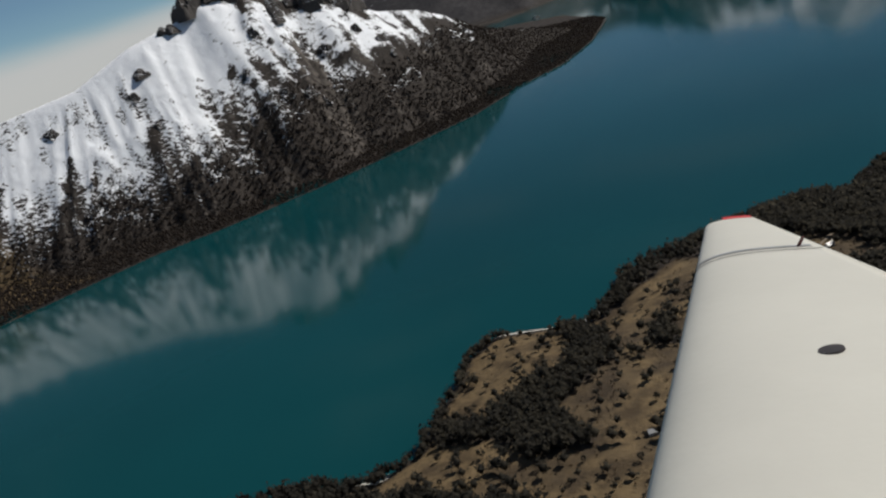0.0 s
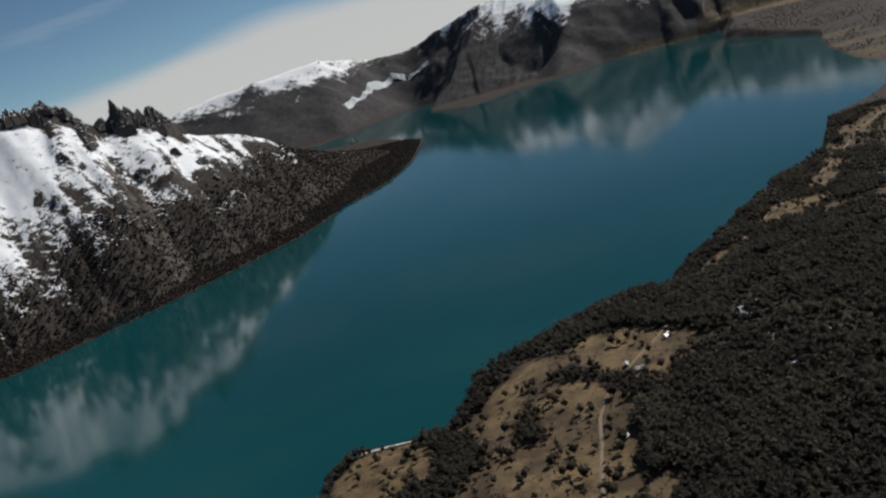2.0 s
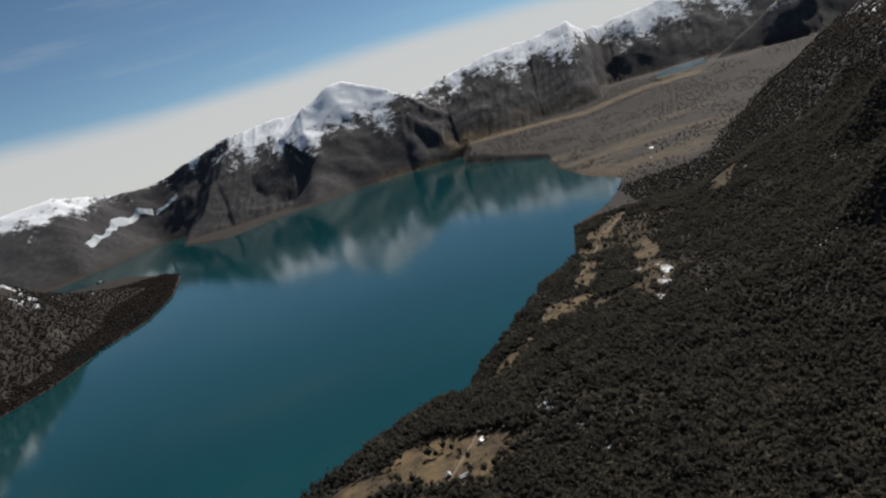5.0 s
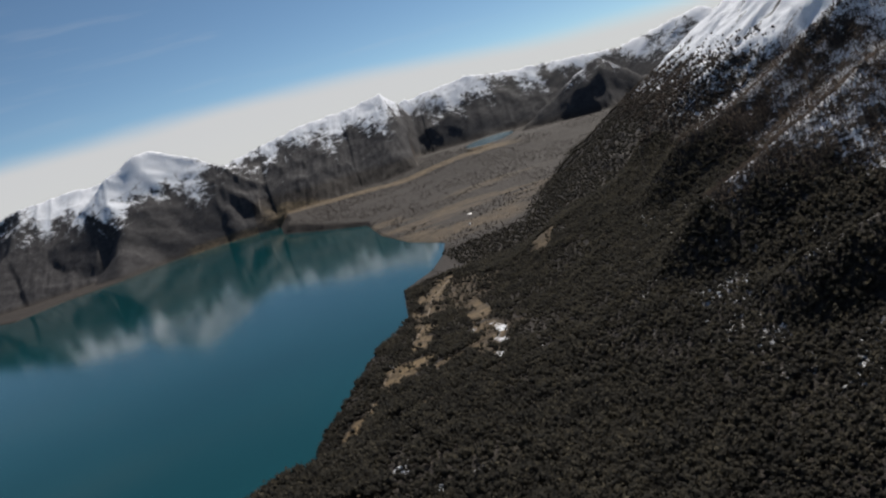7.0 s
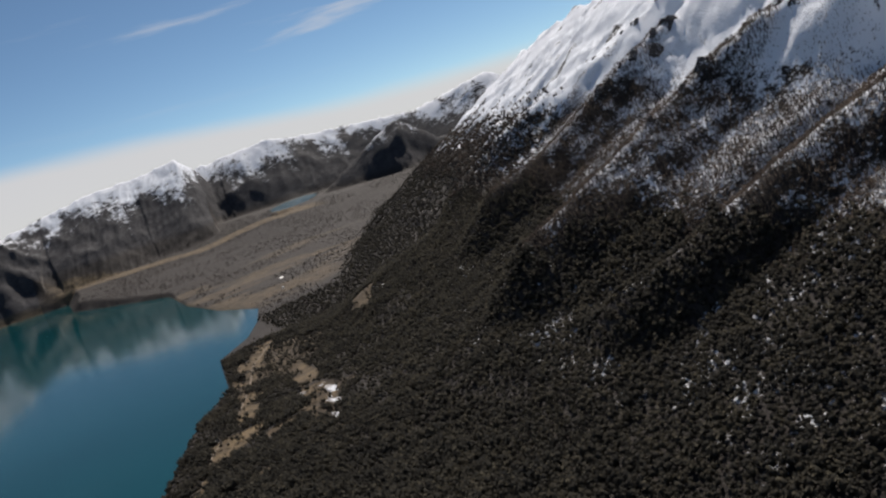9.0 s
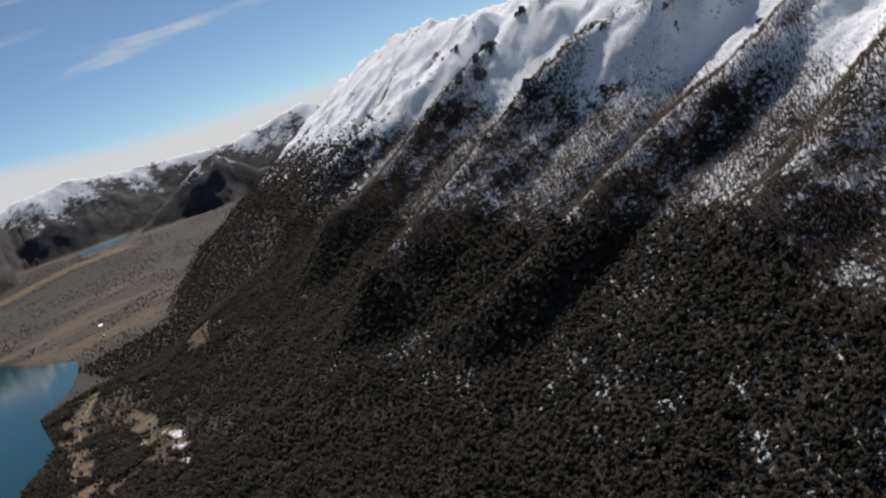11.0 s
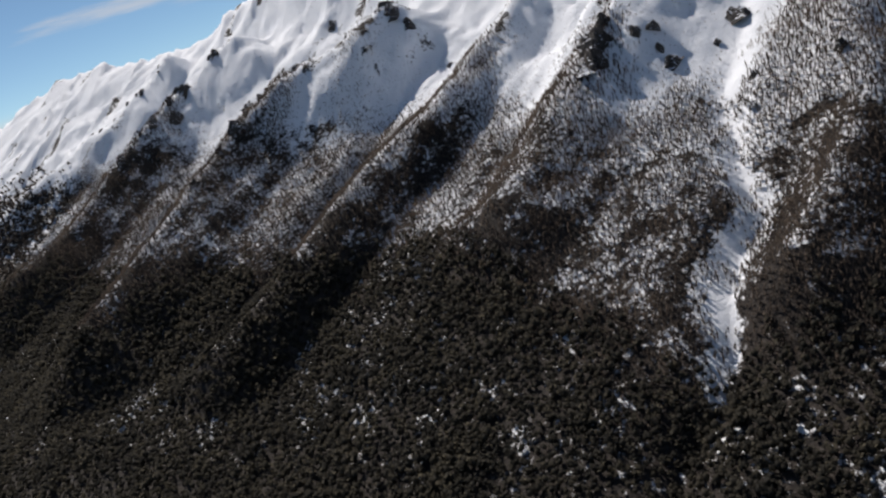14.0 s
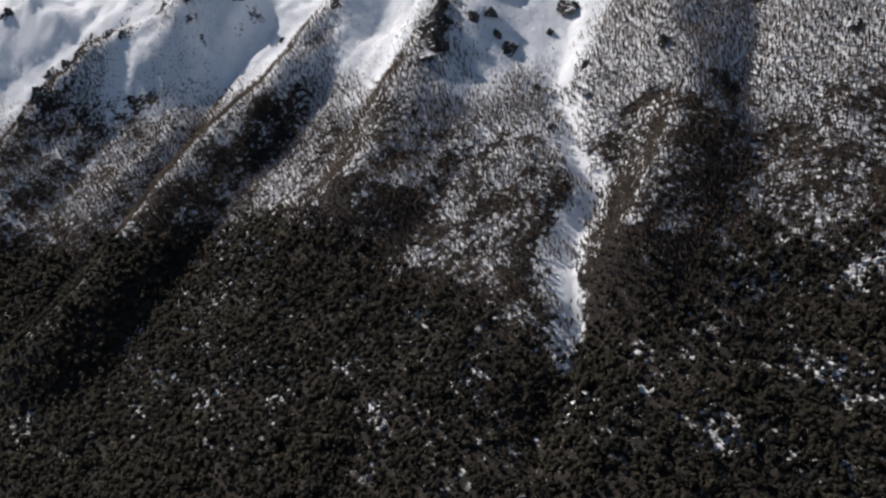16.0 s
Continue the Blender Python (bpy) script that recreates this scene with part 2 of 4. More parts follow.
        tent = top - steep * d * (1 - 0.22 * np.exp(-d / 200)) + wav * ease(0, 160, d)
        flute = crests(run + 0.25 * d, d * 0.12, 85, 4, seed + 9) - 0.5
        tent = tent + near * (1 if line is WEST_RIDGE else 0.5) * ((15 if line is WEST_RIDGE else 17) * flute + (15 if line is WEST_RIDGE else 5) * (crests(run + 0.2 * d, d * 0.08, 26, 3, seed + 11) - 0.5)) * ease(0, 60, d) + near * teeth * (ease(395, 420, top) if line is WEST_RIDGE else 1) * (crests(x, y, 58, 4, seed + 7) - 0.58) * np.exp(-d / 42)
        if line is WEST_RIDGE:
            e, w, _ = to_line(x + 6 * fbm(x, y, 50, 3, 55), y, WEST_RIB)
            e2, w2, _ = to_line(x + 6 * fbm(x, y, 50, 3, 55), y + 30, WEST_RIB)
            tent = tent + 15 * np.exp(-((e / w) ** 2)) - 13 * np.exp(-((e2 / w2) ** 2))
        z = np.maximum(z, np.where(s > -40, tent, -40))
    # southern hills behind the start
    z = np.where(y < -500, z + (-500 - y) * 0.3 * ease(0, 200, s), z)
    # shore shelf and lake bed
    rim = np.clip(s, 0, None)
    bay = np.clip(rim + 55 * fbm(x, y, 170, 4, 78) * np.clip(rim / 120, 0, 1), 0, None)
    z = np.where(s >= 0, np.minimum(z, 0.6 + np.where(y > 3200, 0.95 * bay, rim * (1.3 + 0.25 * fbm(x, y, 90, 3, 77)))), np.maximum(0.6 + s * 0.5, -45))
    # the upper lake's basin
    tarn = ((x - 935 - 0.36 * (y - 4010)) / 125) ** 2 + ((y - 4010) / 290) ** 2
    z = np.where(tarn < 1, np.minimum(z, 121), z)
    z = np.where((tarn >= 1) & (tarn < 1.5), np.clip(z, 126, 128 + (tarn - 1) * 420), z)
    return z


# ---- materials ----
def material(name):
    m = bpy.data.materials.new(name)
    m.use_nodes = True
    return m, m.node_tree.nodes, m.node_tree.links, m.node_tree.nodes["Principled BSDF"]


def tex_noise(n, l, scale, detail=6, rough=0.6, vec=None):
    t = n.new("ShaderNodeTexNoise")
    t.inputs["Scale"].default_value, t.inputs["Detail"].default_value, t.inputs["Roughness"].default_value = scale, detail, rough
    if vec is not None:
        l.new(vec, t.inputs["Vector"])
    return t.outputs["Fac"]


def maths(n, l, op, a, b=None, c=None, clamp=False):
    m = n.new("ShaderNodeMath")
    m.operation, m.use_clamp = op, clamp
    for i, v in enumerate((a, b, c)):
        if v is None:
            continue
        if isinstance(v, (int, float)):
            m.inputs[i].default_value = v
        else:
            l.new(v, m.inputs[i])
    return m.outputs[0]


def blend(n, l, fac, a, b):
    m = n.new("ShaderNodeMix")
    m.data_type = "RGBA"
    for k, v in ((0, fac), (6, a), (7, b)):
        if isinstance(v, (int, float)):
            m.inputs[k].default_value = v
        elif isinstance(v, tuple):
            m.inputs[k].default_value = (*v, 1)
        else:
            l.new(v, m.inputs[k])
    return m.outputs[2]


def steps(n, l, v, lo, hi):
    m = n.new("ShaderNodeMapRange")
    m.interpolation_type = "SMOOTHSTEP"
    l.new(v, m.inputs[0])
    m.inputs[1].default_value, m.inputs[2].default_value = lo, hi
    return m.outputs[0]


def land_material():
    m, n, l, p = material("mountain_ground")
    geo = n.new("ShaderNodeNewGeometry")
    xyz, nrm = n.new("ShaderNodeSeparateXYZ"), n.new("ShaderNodeSeparateXYZ")
    l.new(geo.outputs["Position"], xyz.inputs[0])
    l.new(geo.outputs["True Normal"], nrm.inputs[0])
    pos = geo.outputs["Position"]
    mid, fine = tex_noise(n, l, 0.035, 8, 0.65, pos), tex_noise(n, l, 0.2, 6, 0.7, pos)
    grass = blend(n, l, steps(n, l, mid, 0.35, 0.62), (0.070, 0.049, 0.028), (0.175, 0.124, 0.066))
    grass = blend(n, l, maths(n, l, "MULTIPLY", steps(n, l, fine, 0.5, 0.7), 0.6), grass, (0.07, 0.05, 0.028))
    scrub = blend(n, l, steps(n, l, fine, 0.35, 0.65), (0.019, 0.016, 0.015), (0.046, 0.037, 0.031))
    attr = n.new("ShaderNodeAttribute")
    attr.attribute_name = "meadow"
    soil = blend(n, l, attr.outputs["Fac"], scrub, grass)
    # far wooded slopes: treetop colour, with distance haze put in as paler slate
    hazy_canopy = blend(n, l, steps(n, l, maths(n, l, "ADD", maths(n, l, "MULTIPLY", mid, 0.5), maths(n, l, "MULTIPLY", fine, 0.5)), 0.38, 0.62), (0.030, 0.029, 0.031), (0.062, 0.058, 0.061))
    far_at = n.new("ShaderNodeAttribute")
    far_at.attribute_name = "hazy_canopy"
    soil = blend(n, l, far_at.outputs["Fac"], soil, hazy_canopy)
    rock = blend(n, l, steps(n, l, mid, 0.3, 0.7), (0.040, 0.035, 0.033), (0.125, 0.108, 0.094))
    # snow lies high, and on gentler ground
    snow_at = n.new("ShaderNodeAttribute")
    snow_at.attribute_name = "snow"
    lift = maths(n, l, "ADD", snow_at.outputs["Fac"], maths(n, l, "MULTIPLY", maths(n, l, "SUBTRACT", mid, 0.5), 1.15))
    lift = maths(n, l, "ADD", lift, maths(n, l, "MULTIPLY", maths(n, l, "SUBTRACT", fine, 0.5), 1.25))
    lift = maths(n, l, "ADD", lift, maths(n, l, "MULTIPLY", maths(n, l, "SUBTRACT", nrm.outputs["Z"], 0.75), 0.9))
    fac = maths(n, l, "MULTIPLY", steps(n, l, lift, 0.44, 0.60), steps(n, l, snow_at.outputs["Fac"], 0.06, 0.20))
    steep = maths(n, l, "MULTIPLY", steps(n, l, nrm.outputs["Z"], 0.56, 0.38), maths(n, l, "SUBTRACT", 1.0, maths(n, l, "MULTIPLY", far_at.outputs["Fac"], 0.8)))
    col = blend(n, l, steep, soil, rock)
    col = blend(n, l, fac, col, (0.80, 0.82, 0.86))
    l.new(col, p.inputs["Base Color"])
    p.inputs["Roughness"].default_value = 0.85
    p.inputs["Specular IOR Level"].default_value = 0.2
    bump = n.new("ShaderNodeBump")
    bump.inputs["Distance"].default_value, bump.inputs["Strength"].default_value = 3.0, 0.6
    l.new(maths(n, l, "ADD", fine, mid), bump.inputs["Height"])
    l.new(bump.outputs[0], p.inputs["Normal"])
    return m


def water_material(name, colour, rough=0.06):
    m, n, l, p = material(name)
    geo = n.new("ShaderNodeNewGeometry")
    pos = geo.outputs["Position"]
    big = tex_noise(n, l, 0.0016, 4, 0.5, pos)
    l.new(blend(n, l, steps(n, l, big, 0.3, 0.7), colour, tuple(c * 1.25 for c in colour)), p.inputs["Base Color"])
    p.inputs["Roughness"].default_value = rough
    p.inputs["IOR"].default_value = 1.33
    p.inputs["Specular IOR Level"].default_value = 0.27
    bump = n.new("ShaderNodeBump")
    bump.inputs["Distance"].default_value, bump.inputs["Strength"].default_value = 0.3, 0.10
    l.new(tex_noise(n, l, 0.25, 3, 0.6, pos), bump.inputs["Height"])
    l.new(bump.outputs[0], p.inputs["Normal"])
    return m


def tree_material(name, a, b, rough=0.8):
    m, n, l, p = material(name)
    geo = n.new("ShaderNodeNewGeometry")
    fine = tex_noise(n, l, 0.9, 5, 0.7, geo.outputs["Position"])
    broad = tex_noise(n, l, 0.03, 5, 0.6, geo.outputs["Position"])
    f = maths(n, l, "ADD", maths(n, l, "MULTIPLY", geo.outputs["Random Per Island"], 0.55), maths(n, l, "MULTIPLY", fine, 0.4))
    f = maths(n, l, "ADD", f, maths(n, l, "MULTIPLY", maths(n, l, "SUBTRACT", broad, 0.5), 2.0))
    l.new(blend(n, l, steps(n, l, f, 0.15, 1.0), a, b), p.inputs["Base Color"])
    p.inputs["Roughness"].default_value = rough
    p.inputs["Specular IOR Level"].default_value = 0.25
    thin = n.new("ShaderNodeBsdfTranslucent")
    l.new(p.inputs["Base Color"].links[0].from_socket, thin.inputs["Color"])
    mix = n.new("ShaderNodeMixShader")
    mix.inputs[0].default_value = 0.68
    l.new(p.outputs[0], mix.inputs[1])
    l.new(thin.outputs[0], mix.inputs[2])
    l.new(mix.outputs[0], n["Material Output"].inputs["Surface"])
    return m


LAND = land_material()
WATER = water_material("lake_water", (0.003, 0.041, 0.047), 0.075)
TARN = water_material("upper_lake_water", (0.13, 0.21, 0.26), 0.1)
EVERGREEN = tree_material("evergreen_leaves", (0.049, 0.046, 0.039), (0.098, 0.087, 0.064))
BARE = tree_material("bare_twigs", (0.066, 0.054, 0.048), (0.160, 0.128, 0.104))
DARK_BROWN = tree_material("dark_brown_twigs", (0.034, 0.027, 0.024), (0.082, 0.064, 0.052))
SHRUB = tree_material("dry_shrub", (0.06, 0.042, 0.026), (0.15, 0.10, 0.06))


# ---- land, one sheet ----
def runs(*spans):
    out = []
    for a, b, step in spans:
        out.append(np.arange(a, b, step))
    return np.concatenate(out + [np.array([spans[-1][1]])])


GX = runs((-4900, -1900, 40), (-1900, -1000, 6.5), (-1000, -500, 25), (-500, 760, 5), (760, 1800, 11), (1800, 4900, 45))
GY = runs((-1600, -150, 50), (-150, 1100, 5), (1100, 2200, 9), (2200, 3600, 20), (3600, 4950, 15))
X, Y = np.meshgrid(GX, GY)
Z = height(X, Y)


# open ground in the woods: centre, half-lengths, turn in degrees, how open
CLEARINGS = [(-225, 705, 36, 30, 10, 1.0), (-166, 839, 12, 12, 0, 0.8), (66, 1047, 26, 36, 0, 0.42), (-32, 893, 8, 10, 0, 0.7), (-69, 892, 9, 8, 0, 0.7),
    (-30, 1092, 56, 26, 15, 1.0), (-122, 928, 13, 42, -35, 1.0), (98, 1060, 36, 100, -22, 0.42), (52, 892, 26, 13, 20, 0.8),
    (120, 1430, 85, 150, -15, 0.42), (320, 1470, 24, 80, -20, 0.7), (38, 940, 10, 14, 0, 0.8)]
# broken strips of open ground along the shore road: x, y, half-width
OPEN_STRIPS = [[(-128, 905, 9), (-100, 985, 15), (-60, 1045, 26), (-30, 1085, 34)], [(0, 1150, 16), (30, 1250, 18), (45, 1380, 26), (80, 1500, 36), (130, 1600, 30)],
    [(20, 1035, 18), (92, 1045, 20), (105, 1130, 22), (112, 1217, 22), (130, 1330, 16)]]
# belts of trees across the open shore: x, y, half-width
BELTS = [[(-366, 566, 12), (-330, 540, 22), (-312, 490, 24), (-322, 450, 24), (-328, 415, 26), (-290, 392, 22), (-268, 388, 14)],
    [(-440, 425, 14), (-372, 396, 14), (-335, 405, 16)], [(-250, 655, 16), (-195, 608, 13), (-150, 585, 16)], [(-262, 560, 16), (-246, 528, 9)],
    [(-130, 520, 10), (-110, 450, 12), (-120, 380, 12)], [(-60, 700, 30), (-90, 560, 20), (-80, 400, 20), (-60, 300, 20)]]
SNOW_PATCHES = [(-92, 720, 8, 16), (-80, 744, 6, 7), (-67, 648, 12, 8), (-108, 641, 12, 7), (-90, 625, 14, 7), (-73, 608, 14, 7), (-50, 593, 14, 7), (-22, 642, 11, 14), (117, 1106, 9, 36), (102, 1030, 7, 32),
    (81, 954, 8, 11), (80, 1140, 13, 8), (124, 913, 7, 7), (54, 882, 12, 7), (345, 1415, 9, 40), (302, 1531, 9, 30), (328, 812, 26, 26), (372, 800, 40, 17)]


def meadow(x, y, z, s):
    """1 on open dry grass, 0 in scrub and wood."""
    wob = 0.7 * fbm(x, y, 40, 4, 120)
    out = np.zeros(np.shape(x))
    for cx, cy, rx, ry, turn, most in CLEARINGS:
        c, k = math.cos(radians(turn)), math.sin(radians(turn))
        u, v = ((x - cx) * c + (y - cy) * k) / rx, (-(x - cx) * k + (y - cy) * c) / ry
        out = np.maximum(out, most * ease(1.08, 0.86, np.hypot(u, v) + wob))
    for line in OPEN_STRIPS:
        d, w, _ = to_line(x, y, line)
        out = np.maximum(out, 0.9 * ease(1.1, 0.8, d / w + 0.9 * wob) * ease(-0.35, 0.05, fbm(x, y, 28, 3, 133)))
    belt = np.zeros(np.shape(x))
    for line in BELTS:
        d, w, _ = to_line(x, y, line)
        belt = np.maximum(belt, ease(1.02, 0.72, d / w + 1.1 * wob))
    wide = np.interp(y, [300, 575, 590, 640, 700, 760], [9, 9, 34, 46, 40, 40])
    belt = np.maximum(belt, ease(1.15, 0.85, s / wide + wob))
    bench = ease(-105, -140, x + 20 * wob + 70 * fbm(x, y, 110, 3, 154)) * ease(722, 690, y + 20 * wob) * ease(316, 330, y) * (1 - belt)
    out = np.maximum(out, bench * (1 - 0.42 * ease(-330, -290, x) * ease(-0.1, 0.3, fbm(x, y, 45, 4, 122))))
    north = ease(2020, 2180, y) * ease(150, 105, z) * (0.03 + 0.45 * ease(0.47, 0.66, 0.5 + 0.5 * fbm(x + 0.5 * y, 2.2 * y, 260, 5, 121)))
    north = north * ease(20, -120, x - slope_foot(y))
    upper = 3990 - 0.52 * x + 40 * fbm(x, y, 200, 4, 134)
    strip = ease(-20, 10, y - upper) * ease(150, 110, y - upper) * ease(980, 850, x) * ease(-330, -200, x)
    dark = ease(2960, 3080, y + 120 * fbm(x, y, 220, 4, 135)) * (1 - strip)
    fringe = ease(-720, -640, x) * ease(-100, -200, x) * ease(46, 30, z) * (y > 3900)
    west = ease(0.62, 0.70, 0.5 + 0.5 * fbm(x, y, 140, 4, 124)) * ease(60, 30, z)
    return np.clip(np.where(y > 1900, np.where(x > -330, np.maximum(north * (1 - dark), 0.8 * strip), np.maximum(0.8 * west * (y < 2700), 0.7 * fringe)), out), 0, 1)


def snow_cover(x, y, real_z):
    z = level(x, y, real_z)
    d, ridge, run = to_line(x, y, WEST_RIDGE)
    line = np.interp(y, [500, 960, 1130, 1200, 1283, 1340, 1490, 1600, 1950], [70, 84, 98, 138, 176, 163, 136, 122, 112])
    west = 0.51 + np.clip((z - line) / 280, -0.6, 0.45) + 0.25 * ease(270, 360, z) - 0.5 * ease(-45, -95, z - line)
    stony = ease(1290, 1400, y + 0.35 * (x + 1500)) * ease(0.02, 0.32, fbm(run, d * 0.6, 30, 4, 136))
    west = west - 0.45 * stony - 0.12 * ease(1650, 1850, y) - 0.26 * ease(0.15, 0.4, fbm(run, d * 0.3, 55, 4, 137))
    west = np.minimum(west, np.interp(y + 0.35 * (x + 1500), [1180, 1340, 1900], [1.05, 0.84, 0.76]) + 0.25 * fbm(run, d * 0.5, 55, 4, 151))
    # snow broken along the rocky rib; the bare line also draws its shadow
    e, w, _ = to_line(x + 6 * fbm(x, y, 50, 3, 55), y, WEST_RIB)
    west = west - 0.32 * ease(0.05, 0.4, fbm(run + 0.3 * d, d * 0.3, 24, 4, 139)) * ease(400, 200, z) - 0.7 * np.exp(-((e / 9) ** 2)) * ease(-0.25, 0.15, fbm(x, y, 24, 3, 138))
    top = np.interp(y, [-100, 100, 250, 440, 700, 1000, 1600], [250, 246, 250, 285, 300, 315, 300])
    low = np.interp(y, [0, 150, 300, 600], [134, 140, 165, 178]) + 45 * ease(780, 1250, y) + 25 * fbm(x, y, 120, 4, 153)
    for gully, deep in GULLIES[3:5]:
        d = to_line(x, y + 25, gully)[0]
        bowl = np.exp(-((d / 46) ** 2))
        low, top = low - 60 * bowl, top - 48 * bowl
    east = (0.35 + 0.12 * ease(175, 235, z)) * ease(low - 34, low + 26, z) + 0.48 * ease(top - 30, top + 14, z)
    far = 0.36 + (z - 350) / 300 + 0.50 * fbm(x, y * 0.5, 80, 5, 141) + 0.22 * ease(-380, -600, x) * ease(-1450, -1100, x) + 0.15 * ease(-1700, -2100, x)
    c = np.where(y > 2600, far, np.where(x < -900, west, east))
    d, w, _ = to_line(x, y, GULLIES[0][0])
    c = c + np.where(x > 0, 0.6 * np.exp(-((d / (0.45 * w)) ** 2)) * ease(95, 130, z), 0)
    for cx, cy, rx, ry in SNOW_PATCHES:
        c = np.maximum(c, 0.31 * ease(1.35, 0.6, np.hypot((x - cx) / rx, (y - cy) / ry) + 0.9 * fbm(x, y, 18, 3, 125)))
    for line, tall in SPURS[:5]:
        d, w, _ = to_line(x + 11 * fbm(x, y, 70, 4, 18), y + 13 * fbm(x, y, 80, 4, 19), line)
        c = c - 0.6 * np.exp(-((d / 14) ** 2)) * ease(275, 310, z) * ease(0.05, 0.35, fbm(x, y, 24, 3, 127))
    c = c - np.where((x > 0) & (y < 2600), 0.5 * ease(0.3 - 0.18 * ease(1150, 1350, y), 0.55, fbm(x * 0.6, y, 48, 4, 128)) * ease(270, 330, z), 0)
    gaps = 0.21 * ease(50, 110, z) * ease(1350, 1100, y)
    c = np.where((x > 60) & (y < 1350), np.maximum(c, gaps), c)
    d, top, _ = to_line(x, y, WEST_RIDGE)
    crag = np.exp(-((d / np.interp(y, [1450, 1500, 1740, 1790], [24, 40, 40, 10])) ** 2)) * ease(290, 320, top) * (y < 1800) * ease(1255, 1300, y)
    return np.clip(np.minimum(c, 1.15) - 0.75 * crag, 0, 1.2)


def grid_mesh(name, xs, ys, zs):
    ny, nx = zs.shape
    co = np.stack([np.broadcast_to(xs, zs.shape), np.broadcast_to(ys[:, None], zs.shape), zs], -1).reshape(-1, 3)
    i = np.arange(ny * nx).reshape(ny, nx)
    quads = np.stack([i[:-1, :-1], i[:-1, 1:], i[1:, 1:], i[1:, :-1]], -1).reshape(-1, 4)
    me = bpy.data.meshes.new(name)
    me.vertices.add(len(co))
    me.vertices.foreach_set("co", co.astype(np.float32).ravel())
    me.loops.add(quads.size)
    me.loops.foreach_set("vertex_index", quads.astype(np.int32).ravel())
    me.polygons.add(len(quads))
    me.polygons.foreach_set("loop_start", np.arange(0, quads.size, 4, dtype=np.int32))
    me.update(calc_edges=True)
    me.shade_smooth()
    return me


S = shore_distance(X, Y)
me = grid_mesh("ground", GX, GY, Z)
for key, vals in (("snow", snow_cover(X, Y, Z)), ("meadow", meadow(X, Y, Z, S)), ("hazy_canopy", np.maximum(ease(3250, 3500, Y + 0.1 * X), ease(-1950, -2150, X)) * (1 - meadow(X, Y, Z, S)) * np.where(X > -330, ease(130, 170, Z), ease(5, 30, Z)))):
    me.attributes.new(key, "FLOAT", "POINT").data.foreach_set("value", vals.astype(np.float32).ravel())
me.materials.append(LAND)
ground = tagged(new("ground", me), "snowy rocky mountains and brown wooded slopes round a lake", "terrain", kind="structure")

wx, wy = np.array([-3400.0, 400.0]), np.array([-2300.0, 4700.0])
me = grid_mesh("lake", wx, wy, np.zeros((2, 2)))
me.materials.append(WATER)
tagged(new("water", me), "calm deep teal mountain lake water with faint ripples", "lake", kind="structure")


# ---- woods ----
def ico():
    g = (1 + 5**0.5) / 2
    v = np.array([(-1, g, 0), (1, g, 0), (-1, -g, 0), (1, -g, 0), (0, -1, g), (0, 1, g), (0, -1, -g), (0, 1, -g), (g, 0, -1), (g, 0, 1), (-g, 0, -1), (-g, 0, 1)])
    f = [(0, 11, 5), (0, 5, 1), (0, 1, 7), (0, 7, 10), (0, 10, 11), (1, 5, 9), (5, 11, 4), (11, 10, 2), (10, 7, 6), (7, 1, 8),
        (3, 9, 4), (3, 4, 2), (3, 2, 6), (3, 6, 8), (3, 8, 9), (4, 9, 5), (2, 4, 11), (6, 2, 10), (8, 6, 7), (9, 8, 1)]
    return v / np.linalg.norm(v[0]), np.array(f)


def lumpy_tree(rng, sprays):
    """A round-headed tree of unit height: a jagged heart and outer sprays of leaves."""
    v = np.array([(1, 0, 0), (0, 1, 0), (-1, 0, 0), (0, -1, 0), (0, 0, 1), (0, 0, -1)]) * rng.uniform(0.85, 1.3, (6, 1)) * (0.30, 0.30, 0.36) + (0, 0, 0.55)
    f = np.array([(0, 1, 4), (1, 2, 4), (2, 3, 4), (3, 0, 4), (1, 0, 5), (2, 1, 5), (3, 2, 5), (0, 3, 5)])
    vs, fs, n = [v], [f], 6
    for k in range(sprays):
        a, t = rng.uniform(0, 6.28), rng.uniform(-0.4, 1.0)
        out = np.array([math.cos(a) * (1 - t * t) ** 0.5 * 0.34, math.sin(a) * (1 - t * t) ** 0.5 * 0.34, 0.42 * t + 0.56])
        vs.append(out + rng.normal(0, 0.115, (3, 3)))
        fs.append(np.array([(n, n + 1, n + 2)]))
        n += 3
    return np.concatenate(vs), np.concatenate(fs)


def bare_tree(rng, twigs):
    """A leafless tree of unit height: a thin trunk and upswept twigs."""
    vs = [(-0.02, 0, -0.05), (0.02, 0, -0.05), (0, 0.02, -0.05), (0, 0, 0.95)]
    fs = [(0, 1, 3), (1, 2, 3), (2, 0, 3)]
    for k in range(twigs):
        a, z = rng.uniform(0, 6.28), rng.uniform(0.12, 0.62)
        r, up = rng.uniform(0.12, 0.30), rng.uniform(0.20, 0.42)
        b = len(vs)
        w = 0.062
        vs += [(w * math.sin(a), -w * math.cos(a), z), (-w * math.sin(a), w * math.cos(a), z + 0.05), (r * math.cos(a), r * math.sin(a), z + up)]
        fs.append((b, b + 1, b + 2))
    return np.array(vs), np.array(fs)


